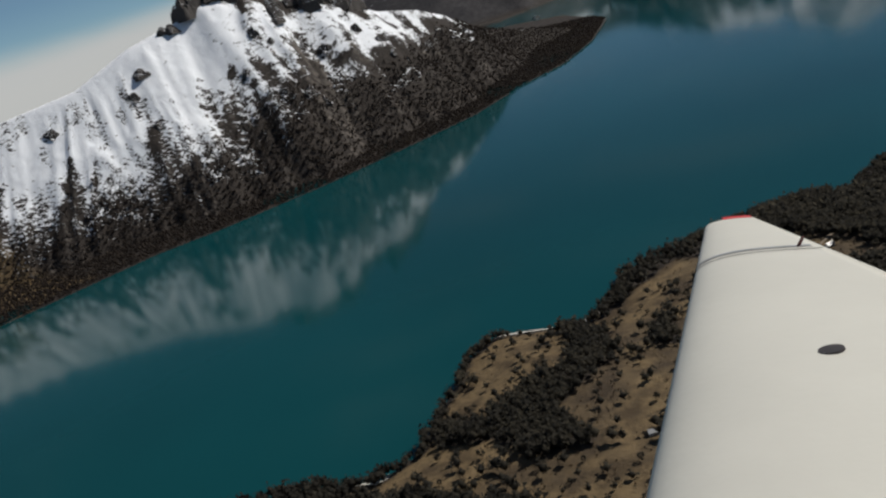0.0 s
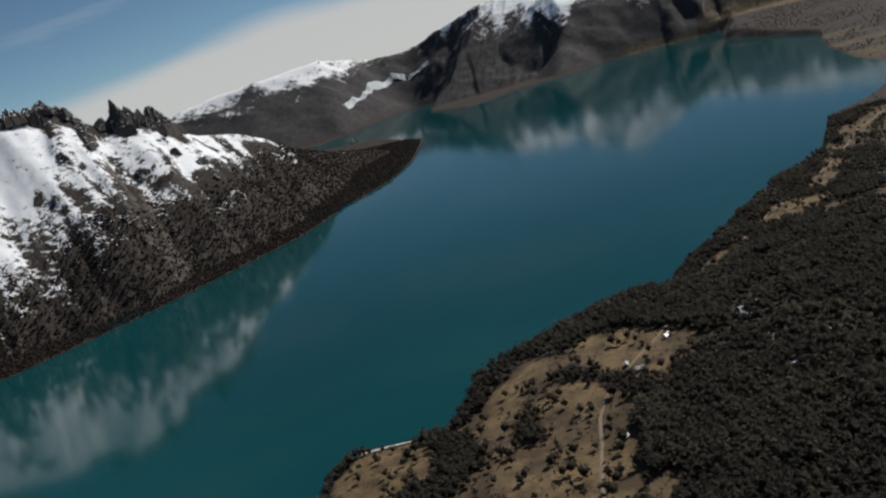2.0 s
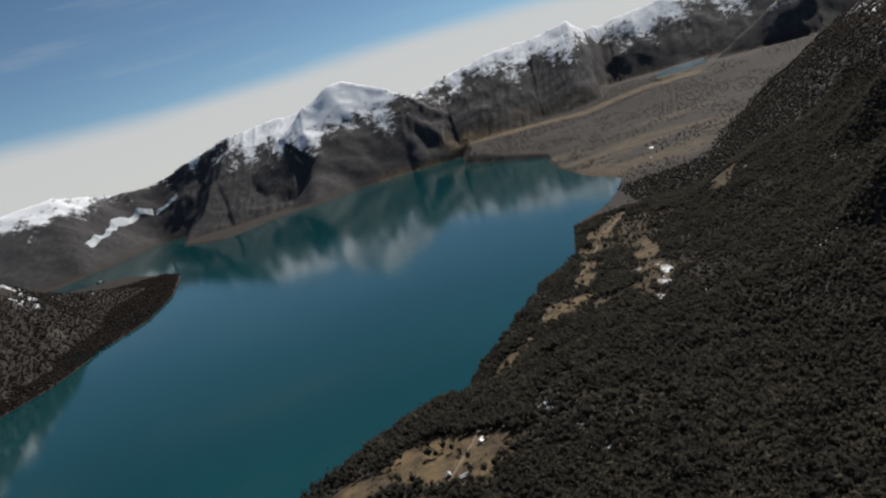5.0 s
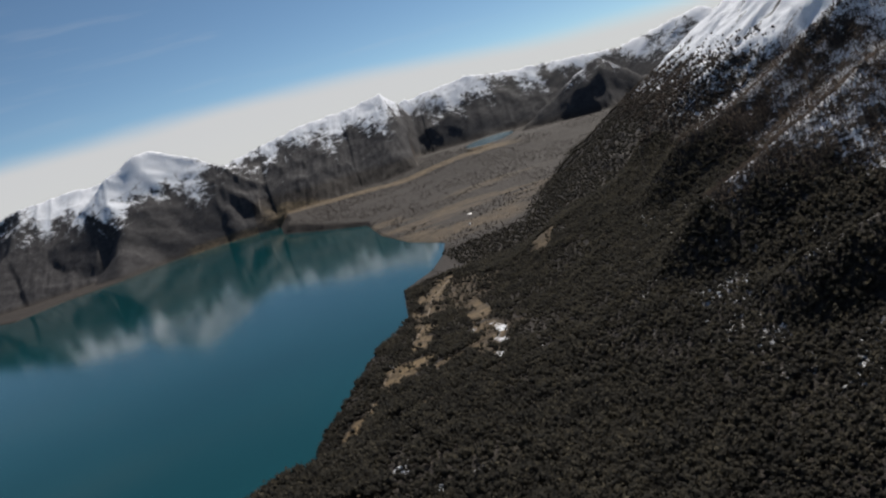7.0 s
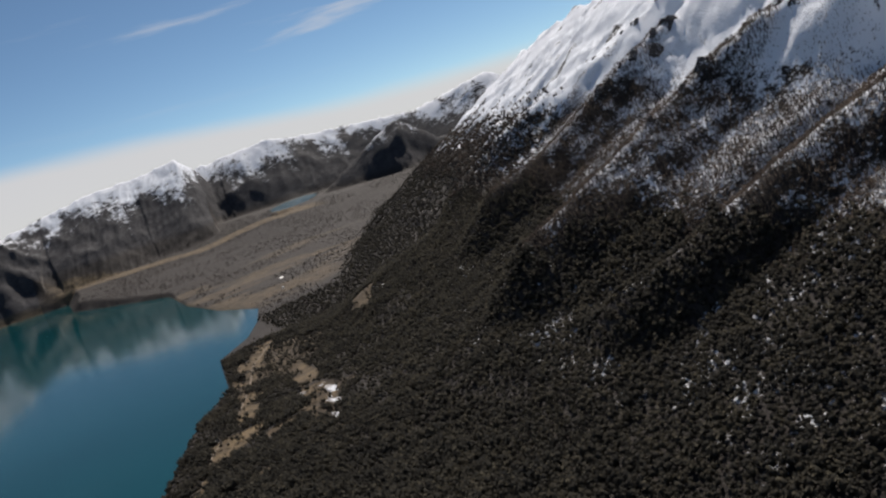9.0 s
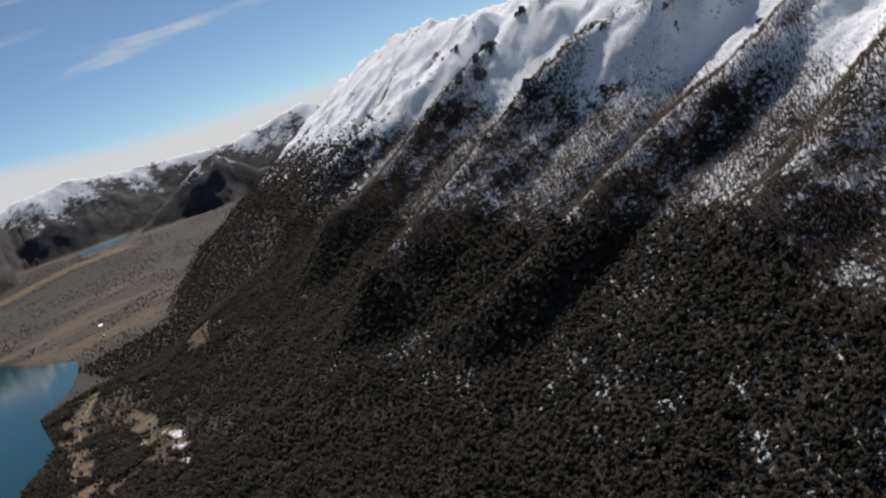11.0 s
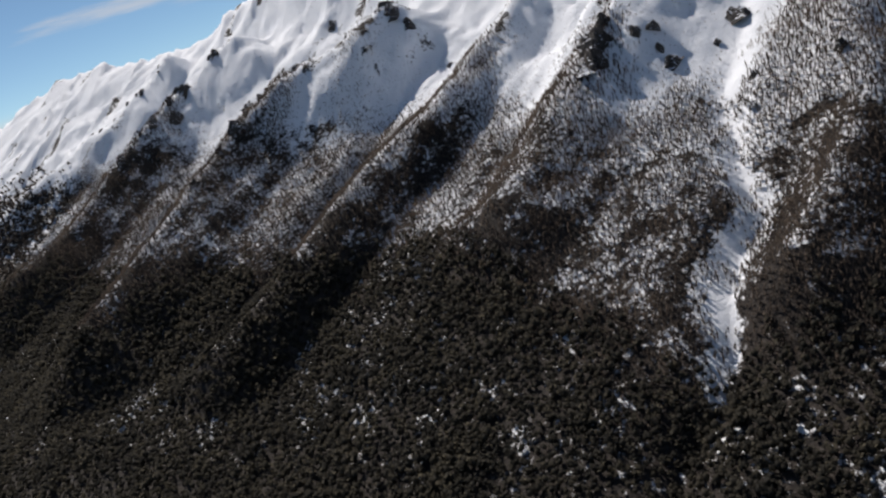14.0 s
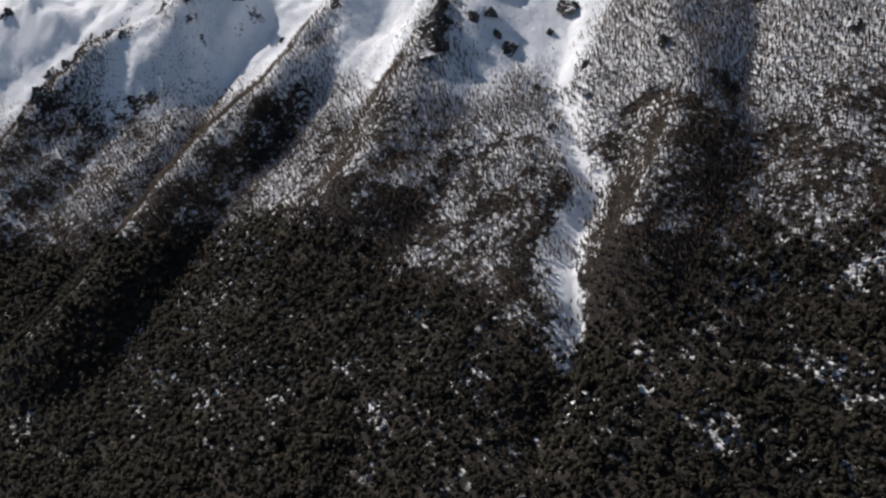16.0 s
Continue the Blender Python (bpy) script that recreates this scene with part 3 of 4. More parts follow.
def wood(name, places, sizes, kinds, mat, label, category, seed):
    """Many trees as one object."""
    rng = np.random.default_rng(seed)
    vs, fs, off = [], [], 0
    pick = rng.integers(0, len(kinds), len(places))
    for k, (v, f) in enumerate(kinds):
        at = places[pick == k]
        if not len(at):
            continue
        h = sizes[pick == k]
        a = rng.uniform(0, 6.28, len(at))
        ca, sa = np.cos(a)[:, None], np.sin(a)[:, None]
        wide = h * rng.uniform(0.85, 1.2, len(at))
        co = np.stack([(v[None, :, 0] * ca - v[None, :, 1] * sa) * wide[:, None], (v[None, :, 0] * sa + v[None, :, 1] * ca) * wide[:, None], v[None, :, 2] * h[:, None]], -1)
        co += at[:, None, :]
        fs.append((f[None] + (np.arange(len(at)) * len(v))[:, None, None] + off).reshape(-1, 3))
        vs.append(co.reshape(-1, 3))
        off += len(at) * len(v)
    co, tri = np.concatenate(vs), np.concatenate(fs)
    me = bpy.data.meshes.new(name)
    me.vertices.add(len(co))
    me.vertices.foreach_set("co", co.astype(np.float32).ravel())
    me.loops.add(tri.size)
    me.loops.foreach_set("vertex_index", tri.astype(np.int32).ravel())
    me.polygons.add(len(tri))
    me.polygons.foreach_set("loop_start", np.arange(0, tri.size, 3, dtype=np.int32))
    me.update(calc_edges=True)
    me.materials.append(mat)
    return tagged(new(name, me), label, category, kind="stuff")


def scatter(rng, x0, x1, y0, y1, gap):
    nx, ny = int((x1 - x0) / gap), int((y1 - y0) / gap)
    gx, gy = np.meshgrid(np.arange(nx), np.arange(ny))
    x = x0 + (gx + rng.uniform(-0.35, 1.35, gx.shape)) * gap
    y = y0 + (gy + rng.uniform(-0.35, 1.35, gy.shape)) * gap
    return x.ravel(), y.ravel()


def settle(x, y):
    z = height(x, y)
    s = shore_distance(x, y)
    return z, s


rng = np.random.default_rng(5)
EVER_KINDS = [lumpy_tree(rng, 11) for _ in range(8)]
FAR_KINDS = [lumpy_tree(rng, 4) for _ in range(5)]
BARE_KINDS = [bare_tree(rng, 8) for _ in range(8)]

def upper_edge(x, y):
    """Height at which the evergreen wood ends."""
    edge = np.interp(y, [-100, 100, 170, 230, 300, 420, 600, 1500], [152, 148, 128, 148, 166, 186, 186, 190]) + 22 * fbm(x, y, 70, 4, 140)
    return edge - 55 * np.exp(-((x - 352) ** 2 + 2.5 * (y - 806) ** 2) / 48**2)


def snow_gap(x, y):
    out = np.zeros(np.shape(x))
    for cx, cy, rx, ry in SNOW_PATCHES[:-2]:
        out = np.maximum(out, ease(1.15, 0.8, np.hypot((x - cx) / rx, (y - cy) / ry) + 0.7 * fbm(x, y, 14, 3, 125)))
    return np.maximum(out, np.where(x > 60, ease(0.57, 0.66, fbm(x, y, 6.5, 2, 129)) * ease(1350, 1100, y), 0))


x, y = scatter(rng, -660, 720, -100, 1650, 4.5)
z, s = settle(x, y)
open_ = meadow(x, y, z, s)
chute = to_line(x, y, GULLIES[0][0])
in_chute = np.exp(-((chute[0] / (0.46 * chute[1])) ** 2)) * ease(95, 120, z) * (0.35 + 0.65 * ease(-0.35, 0.1, fbm(x, y, 26, 3, 145)))
dense = ease(12, -12, level(x, y, z) - upper_edge(x, y)) * (1 - 0.95 * ease(0.25, 0.5, open_)) * (1 - 0.7 * snow_gap(x, y)) * (1 - in_chute)
dense = dense * np.where((y > 640) & (z < 75), 0.45 + 0.55 * ease(-0.28, 0.02, fbm(x, y, 75, 4, 144)), 1)
strand = to_line(x, y, [(-441, 561, 0), (-410, 572, 0), (-364, 589, 0), (-360, 606, 0)])[0]
keep = (s > 2) & (strand > 13) & (rng.uniform(0, 1, len(x)) < dense)
tall = rng.uniform(5.2, 9.0, len(x)) * (1 + 0.35 * ease(70, 45, z) * ease(1000, 800, y)) * (0.7 + 0.6 * value_noise(x / 26, y / 26, 8))
wood("evergreen_wood", np.stack([x, y, z - 0.3], -1)[keep], tall[keep], EVER_KINDS, EVERGREEN,
    "dense dark evergreen beech wood on the lower slope", "forest", 1)

x, y = scatter(rng, 180, 900, -100, 1300, 2.2)
z, s = settle(x, y)
chute = to_line(x, y, GULLIES[0][0])
in_chute = np.exp(-((chute[0] / (0.46 * chute[1])) ** 2)) * ease(95, 120, z) * (0.35 + 0.65 * ease(-0.35, 0.1, fbm(x, y, 26, 3, 145)))
top = np.interp(y, [-100, 70, 125, 250, 440, 700, 1000, 1600], [345, 325, 280, 272, 288, 302, 322, 335]) + 30 * fbm(x, y, 60, 4, 142)
for gully, deep in GULLIES[3:5]:
    top = top - 48 * np.exp(-((to_line(x, y + 25, gully)[0] / 46) ** 2))
for line, tall in SPURS[:4]:
    d = to_line(x, y, line)[0]
    top = top + 42 * np.exp(-((d / 36) ** 2))
thick = ease(-0.45, 0.25, fbm(x, y, 42, 4, 143))
zz = level(x, y, z)
line = ease(-30, 10, zz - upper_edge(x, y)) * ease(14, -34, zz - top) * (0.62 + 0.38 * np.maximum(thick, ease(150, 90, y))) + 0.09 * (zz > top) * ease(top + 75, top, zz)
bare = (s > 2) & (rng.uniform(0, 1, len(x)) < line) & (rng.uniform(0, 1, len(x)) > 1.3 * in_chute)
wood("bare_wood", np.stack([x, y, z], -1)[bare], rng.uniform(4.0, 7.2, bare.sum()) * (0.4 + 0.6 * ease(15, -25, (zz - top)[bare])), BARE_KINDS, BARE,
    "leafless grey-brown beech wood standing in snow", "forest", 2)

x, y = scatter(rng, 450, 1900, 1200, 3000, 5.6)
z, s = settle(x, y)
top = 292 + 40 * fbm(x, y, 120, 4, 146) + 75 * (crests(x * 0.4, y + 0.5 * x, 150, 4, 148) - 0.45)
keep = (y > np.where(x < 900, 1300, 1200)) & (rng.uniform(0, 1, len(x)) < 0.62 * ease(160, 190, z) * ease(25, -40, z - top))
wood("far_bare_wood", np.stack([x, y, z], -1)[keep], rng.uniform(6, 10, keep.sum()), FAR_KINDS, BARE, "leafless brown wood on the distant snowy slope", "forest", 12)
x, y = scatter(rng, 200, 2200, 1500, 3700, 9)
z, s = settle(x, y)
keep = (s > 2) & (rng.uniform(0, 1, len(x)) < ease(230, 160, z) * np.where(y > 1950, ease(-60, 0, x - slope_foot(y)), 1) * (1 - meadow(x, y, z, s)))
wood("far_east_wood", np.stack([x, y, z], -1)[keep], rng.uniform(6, 10, keep.sum()), FAR_KINDS, EVERGREEN, "dark wood on the distant slope", "forest", 3)
x, y = scatter(rng, -300, 2000, 1640, 4200, 11)
z, s = settle(x, y)
m = meadow(x, y, z, s)
keep = (s > 3) & (z < 170) & ((y > 2150) | (x < slope_foot(y))) & (rng.uniform(0, 1, len(x)) < np.where(m < 0.4, 0.55, 0.03) * ease(-0.3, 0.1, fbm(x, y, 160, 4, 152)))
wood("plain_wood", np.stack([x, y, z - 1.5], -1)[keep], rng.uniform(3.5, 6.5, keep.sum()), FAR_KINDS, DARK_BROWN, "dark brown scrub wood on the far plain", "forest", 13)
x, y = scatter(rng, -1800, -1000, 300, 2800, 5.9)
z, s = settle(x, y)
keep = (s > 2) & (rng.uniform(0, 1, len(x)) < 0.92 * ease(34, -36, z - np.interp(y, [500, 960, 1130, 1200, 1283, 1340, 1490, 1600, 1950], [80, 98, 110, 150, 188, 175, 150, 150, 165]) + 40 * fbm(x, y, 60, 4, 150)))
wood("west_wood", np.stack([x, y, z], -1)[keep], rng.uniform(4.5, 9, keep.sum()), FAR_KINDS, DARK_BROWN, "brown wood along the steep lake shore", "forest", 4)


# ---- things ----
def solid(v, f, smooth=False):
    me = bpy.data.meshes.new("piece")
    me.from_pydata([tuple(float(c) for c in p) for p in v], [], [tuple(int(i) for i in q) for q in f])
    if smooth:
        me.shade_smooth()
    return me


def part(name, data, mat, parent, label=""):
    """One mesh (a bmesh or a mesh) as a part under its thing."""
    if isinstance(data, bmesh.types.BMesh):
        me = bpy.data.meshes.new(name)
        data.to_mesh(me)
        data.free()
        data = me
    data.materials.append(mat)
    ob = new(name, data)
    ob.parent = parent
    if label:
        ob["label"] = label
    return ob


def plain(name, colour, rough=0.7, metal=0.0, grain=1.0, spread=0.25):
    m, n, l, p = material(name)
    tc = n.new("ShaderNodeTexCoord")
    f = tex_noise(n, l, grain, 6, 0.65, tc.outputs["Object"])
    lo, hi = tuple(c * (1 - spread) for c in colour), tuple(min(1, c * (1 + spread)) for c in colour)
    l.new(blend(n, l, steps(n, l, f, 0.3, 0.7), lo, hi), p.inputs["Base Color"])
    p.inputs["Roughness"].default_value, p.inputs["Metallic"].default_value = rough, metal
    bump = n.new("ShaderNodeBump")
    bump.inputs["Distance"].default_value, bump.inputs["Strength"].default_value = 0.02 / grain, 0.4
    l.new(f, bump.inputs["Height"])
    l.new(bump.outputs[0], p.inputs["Normal"])
    return m


ROCK = plain("dark_rock", (0.055, 0.050, 0.050), 0.9, 0, 0.35, 0.6)
PALE_ROCK = plain("pale_rock", (0.30, 0.28, 0.25), 0.9, 0, 0.5, 0.4)
BARK = plain("bark", (0.07, 0.055, 0.045), 0.9, 0, 2.0, 0.4)
WALL = plain("white_boards", (0.46, 0.44, 0.41), 0.8, 0, 2.0, 0.15)
WOOD_WALL = plain("brown_boards", (0.16, 0.11, 0.075), 0.8, 0, 2.0, 0.3)
METAL_ROOF = plain("pale_metal_roof", (0.38, 0.38, 0.38), 0.5, 0.3, 1.5, 0.15)
DARK_GLASS = plain("dark_window_glass", (0.02, 0.022, 0.025), 0.1, 0, 1.0, 0.1)
GRAVEL = plain("gravel_track", (0.19, 0.15, 0.11), 0.95, 0, 0.4, 0.25)
# matt pale colour for distant water: the reflected sky is painted in
SKY_PALE_WATER = plain("sky_pale_lake_water", (0.36, 0.41, 0.45), 0.6, 0, 0.05, 0.15)
BEACH = plain("pale_shingle", (0.42, 0.40, 0.36), 0.95, 0, 0.5, 0.25)


def spot(x, y):
    return float(height(np.array([x], float), np.array([y], float))[0])


# -- trees standing alone on the open shore
def round_tree(rng, tall):
    tree = new("beech_tree")
    bm = bmesh.new()
    bmesh.ops.create_cone(bm, cap_ends=True, segments=7, radius1=0.035 * tall, radius2=0.012 * tall, depth=0.55 * tall, matrix=Matrix.Translation((0, 0, 0.25 * tall)))
    for k in range(5):
        a = 1.3 * k + rng.uniform(0, 0.6)
        m = Matrix.Translation((0, 0, (0.28 + 0.05 * k) * tall)) @ Euler((radians(48), 0, a)).to_matrix().to_4x4() @ Matrix.Translation((0, 0, 0.13 * tall))
        bmesh.ops.create_cone(bm, cap_ends=True, segments=5, radius1=0.014 * tall, radius2=0.005 * tall, depth=0.28 * tall, matrix=m)
    part("trunk", bm, BARK, tree)
    vs, fs, n = [], [], 0
    base, f = ico()
    for k in range(9):
        a, t = rng.uniform(0, 6.28), rng.uniform(0.42, 0.86)
        r = 0.26 * (1 - ((t - 0.6) / 0.5) ** 2) ** 0.5
        c = np.array([r * math.cos(a), r * math.sin(a), t])
        vs.append((base * rng.uniform(0.7, 1.2, (12, 1)) * rng.uniform(0.11, 0.17) + c) * tall)
        fs.append(f + n)
        n += 12
    for k in range(110):
        a, t = rng.uniform(0, 6.28), rng.uniform(-0.8, 1.0)
        out = np.array([math.cos(a) * (1 - t * t) ** 0.5 * 0.38, math.sin(a) * (1 - t * t) ** 0.5 * 0.38, 0.36 * t + 0.62])
        vs.append((out * rng.uniform(0.85, 1.05) + rng.normal(0, 0.05, (3, 3))) * tall)
        fs.append(np.array([(n, n + 1, n + 2)]))
        n += 3
    part("crown", solid(np.concatenate(vs), np.concatenate(fs)), EVERGREEN, tree)
    return tagged(tree, "dark evergreen tree standing alone on dry grass", "tree", "trees on the open shore")


rng = np.random.default_rng(11)
protos = [round_tree(rng, t) for t in (5.0, 6.5, 8.0)]
x, y = scatter(rng, -440, -85, 330, 720, 15)
z, s = settle(x, y)
ok = (meadow(x, y, z, s) > 0.55) & (s > 8) & (rng.uniform(0, 1, len(x)) < 0.2)
x, y, z = x[ok], y[ok], z[ok]
for k in range(len(x)):
    m = pose(x[k], y[k], z[k] - 0.1, 0, 0, rng.uniform(0, 360))
    if k < 3:
        protos[k].matrix_basis = m
    else:
        copy_thing(protos[k % 3], m)
x, y = scatter(rng, -440, -80, 330, 730, 4.6)
z, s = settle(x, y)
low = (meadow(x, y, z, s) > 0.4) & (s > 4) & (rng.uniform(0, 1, len(x)) < 0.012 + 0.16 * ease(0.1, 0.4, fbm(x, y, 30, 3, 123)) + 0.42 * ease(-310, -260, x) * ease(0.05, 0.4, fbm(x, y, 45, 4, 122)))
wood("shrubs", np.stack([x, y, z - 0.2], -1)[low], rng.uniform(1.0, 2.6, low.sum()), FAR_KINDS, SHRUB, "brown leafless shrubs dotted over dry pasture", "shrubs", 9)


# -- crags in the snow
def rock_material():
    m, n, l, p = material("dark_rock_with_snow")
    geo = n.new("ShaderNodeNewGeometry")
    nrm = n.new("ShaderNodeSeparateXYZ")
    l.new(geo.outputs["True Normal"], nrm.inputs[0])
    mid, fine = tex_noise(n, l, 0.12, 6, 0.65, geo.outputs["Position"]), tex_noise(n, l, 0.6, 6, 0.7, geo.outputs["Position"])
    col = blend(n, l, steps(n, l, fine, 0.3, 0.7), (0.026, 0.023, 0.022), (0.085, 0.073, 0.066))
    lie = maths(n, l, "ADD", nrm.outputs["Z"], maths(n, l, "MULTIPLY", maths(n, l, "SUBTRACT", mid, 0.5), 0.8))
    l.new(blend(n, l, steps(n, l, lie, 0.66, 0.74), col, (0.78, 0.80, 0.84)), p.inputs["Base Color"])
    p.inputs["Roughness"].default_value = 0.9
    bump = n.new("ShaderNodeBump")
    bump.inputs["Distance"].default_value, bump.inputs["Strength"].default_value = 1.2, 0.7
    l.new(fine, bump.inputs["Height"])
    l.new(bump.outputs[0], p.inputs["Normal"])
    return m


SNOWY_ROCK = rock_material()


def crag(rng, teeth, sharp):
    """A jagged rock of unit radius and height: faceted teeth of different heights grown from one foot."""
    n = 20
    g = np.linspace(-1, 1, n)
    x, y = np.meshgrid(g, g)
    x, y = x + rng.uniform(-0.03, 0.03, x.shape), y + rng.uniform(-0.03, 0.03, x.shape)
    z = np.full(x.shape, -0.4)
    for k in range(teeth):
        a, r = rng.uniform(0, 6.28), rng.uniform(0.1, 0.6) if k else 0.0
        cx, cy, tall = r * math.cos(a), r * math.sin(a), (1.0 if k == 0 else rng.uniform(0.3, 0.85) * (1.1 - 0.6 * r))
        fall = np.full(x.shape, -9.0)
        for j in range(5):
            b = 1.2566 * j + rng.uniform(-0.5, 0.5)
            fall = np.maximum(fall, ((x - cx) * math.cos(b) + (y - cy) * math.sin(b)) * rng.uniform(0.7, 1.7) * sharp)
        z = np.maximum(z, tall - fall)
    z = z + 0.15 * rng.uniform(-1, 1, z.shape) * (z > -0.2)
    edge = np.maximum(np.abs(x), np.abs(y))
    z = np.where(edge > 0.93, -0.6, np.maximum(z, -0.4))
    i = np.arange(n * n).reshape(n, n)
    quads = np.stack([i[:-1, :-1], i[:-1, 1:], i[1:, 1:], i[1:, :-1]], -1).reshape(-1, 4)
    me = solid(np.stack([x, y, z], -1).reshape(-1, 3), quads)
    me.materials.append(SNOWY_ROCK)
    return me


rng = np.random.default_rng(21)
crags = [crag(rng, 7, 1.35) for _ in range(5)]
spires = [crag(rng, 10, 0.95) for _ in range(4)]
# x, y, radius, height
CRAGS = [(560, 255, 13, 12), (540, 258, 15, 14), (523, 261, 18, 14), (508, 268, 10, 7), (546, 226, 9, 8), (525, 197, 10, 7), (538, 206, 7, 6), (554, 210, 7, 6), (547, 159, 6, 6), (579, 144, 14, 11), (454, 64, 9, 7),
    (508, -17, 8, 6), (502, 284, 6, 3), (548, 303, 6, 4), (742, 544, 13, 9), (691, 587, 9, 5), (813, 781, 15, 12), (797, 816, 13, 12), (775, 838, 10, 8), (760, 850, 14, 10), (640, 752, 9, 7), (605, 758, 13, 10), (575, 768, 8, 6),
    (523, 778, 8, 5), (894, 750, 14, 10), (809, 661, 16, 12), (850, 705, 12, 9), (734, 975, 16, 12), (699, 484, 8, 4), (690, 695, 11, 8), (657, 727, 8, 7), (424, 160, 4, 3), (378, 116, 5, 4), (334, 138, 3, 3), (292, 164, 3.5, 3),
    (447, 128, 5, 4), (480, 172, 5, 4), (482, 128, 6, 4), (454, -96, 11, 9), (430, -70, 8, 5)]
for k, (cx, cy, r, tall) in enumerate(CRAGS):
    ob = tagged(new("rock_outcrop", crags[k % 5]), "dark bare rock outcrop jutting from the snow", "rock", "crags on the snowy slope")
    ob.matrix_world = pose(cx, cy, spot(cx, cy) + 0.1 * tall, 0, -22, 67 * k) @ Matrix.Diagonal((r, r * 0.8, tall, 1)) if k % 2 else pose(cx, cy, spot(cx, cy), 0, -25, 20 * math.sin(k)) @ Matrix.Diagonal((r, r * 0.7, tall, 1))

# strings of small rocks down the crests of the spurs
rng = np.random.default_rng(31)
for line, near, far in ((SPURS[2][0], 0.0, 0.62), (SPURS[3][0], 0.0, 0.6), (SPURS[4][0], 0.0, 0.5)):
    for k in range(20):
        u = near + (far - near) * rng.uniform(0, 0.999) * (len(line) - 1)
        (ax, ay, _), (bx, by, _) = line[int(u)], line[int(u) + 1]
        cx, cy = ax + (bx - ax) * (u % 1) + rng.uniform(-9, 9), ay + (by - ay) * (u % 1) + rng.uniform(-9, 9)
        r = 2.5 + 11 * rng.uniform(0, 1) ** 2.2
        ob = tagged(new("rock_outcrop", crags[k % 5]), "dark bare rock outcrop jutting from the snow", "rock", "crags on the snowy slope")
        ob.matrix_world = pose(cx, cy, spot(cx, cy), 0, -24, rng.uniform(-30, 30)) @ Matrix.Diagonal((1.5 * r, r * 0.6, r * rng.uniform(0.5, 0.9), 1))

# the broken summit ridge across the lake
SUMMITS = [(-1650, 1300, 24, 34), (-1642, 1328, 20, 24), (-1628, 1368, 22, 26), (-1614, 1408, 24, 32), (-1600, 1440, 20, 24), (-1588, 1468, 18, 20), (-1576, 1490, 12, 12), (-1654, 1245, 13, 16), (-1645, 1114, 14, 14), (-1636, 1068, 13, 12),
    (-1668, 1228, 10, 12), (-1536, 1462, 18, 20), (-1520, 1444, 18, 18), (-1500, 1432, 14, 14), (-1552, 1480, 14, 16), (-1545, 1540, 16, 20), (-1522, 1570, 22, 54), (-1510, 1590, 18, 40), (-1504, 1628, 16, 44), (-1500, 1664, 26, 56),
    (-1492, 1690, 22, 36), (-1496, 1722, 18, 22), (-1500, 1750, 14, 12), (-1480, 1640, 20, 26), (-1498, 1560, 18, 26), (-1410, 1599, 14, 13), (-1366, 1622, 12, 10), (-1324, 1611, 11, 8), (-1462, 1447, 12, 9), (-1420, 1481, 14, 10),
    (-1504, 1349, 12, 11), (-1478, 1370, 11, 9), (-1475, 1264, 11, 8), (-1363, 1818, 12, 9), (-1342, 1910, 10, 7), (-1361, 1326, 17, 13), (-1345, 1345, 14, 12), (-1399, 1286, 14, 10), (-1751, 916, 15, 12), (-1568, 1053, 12, 9)]
for k, (cx, cy, r, tall) in enumerate(SUMMITS):
    sharp = tall >= r
    r, tall = (1.35 * r, 1.1 * tall) if sharp else (1.2 * r, 1.1 * tall)
    ob = tagged(new("rock_pinnacle" if sharp else "rock_outcrop", (spires if sharp else crags)[k % 4]), "jagged dark rock pinnacle on the snowy summit ridge" if sharp else "dark rock outcrop in the snow of the steep mountain face", "rock", "pinnacles of the summit ridge" if sharp else "crags on the snowy slope")
    ob.matrix_world = pose(cx, cy, spot(cx, cy) - (0.05 if sharp else 0.0) * tall, 0, 6 * math.sin(k) if sharp else 24, (77 * k) if sharp else 15 * math.sin(k)) @ Matrix.Diagonal((r, 0.85 * r, tall, 1))


# -- houses
def box(bm, x0, x1, y0, y1, z0, z1):
    bmesh.ops.create_cube(bm, size=1, matrix=Matrix.Translation(((x0 + x1) / 2, (y0 + y1) / 2, (z0 + z1) / 2)) @ Matrix.Diagonal((x1 - x0, y1 - y0, z1 - z0, 1)))
    return bm


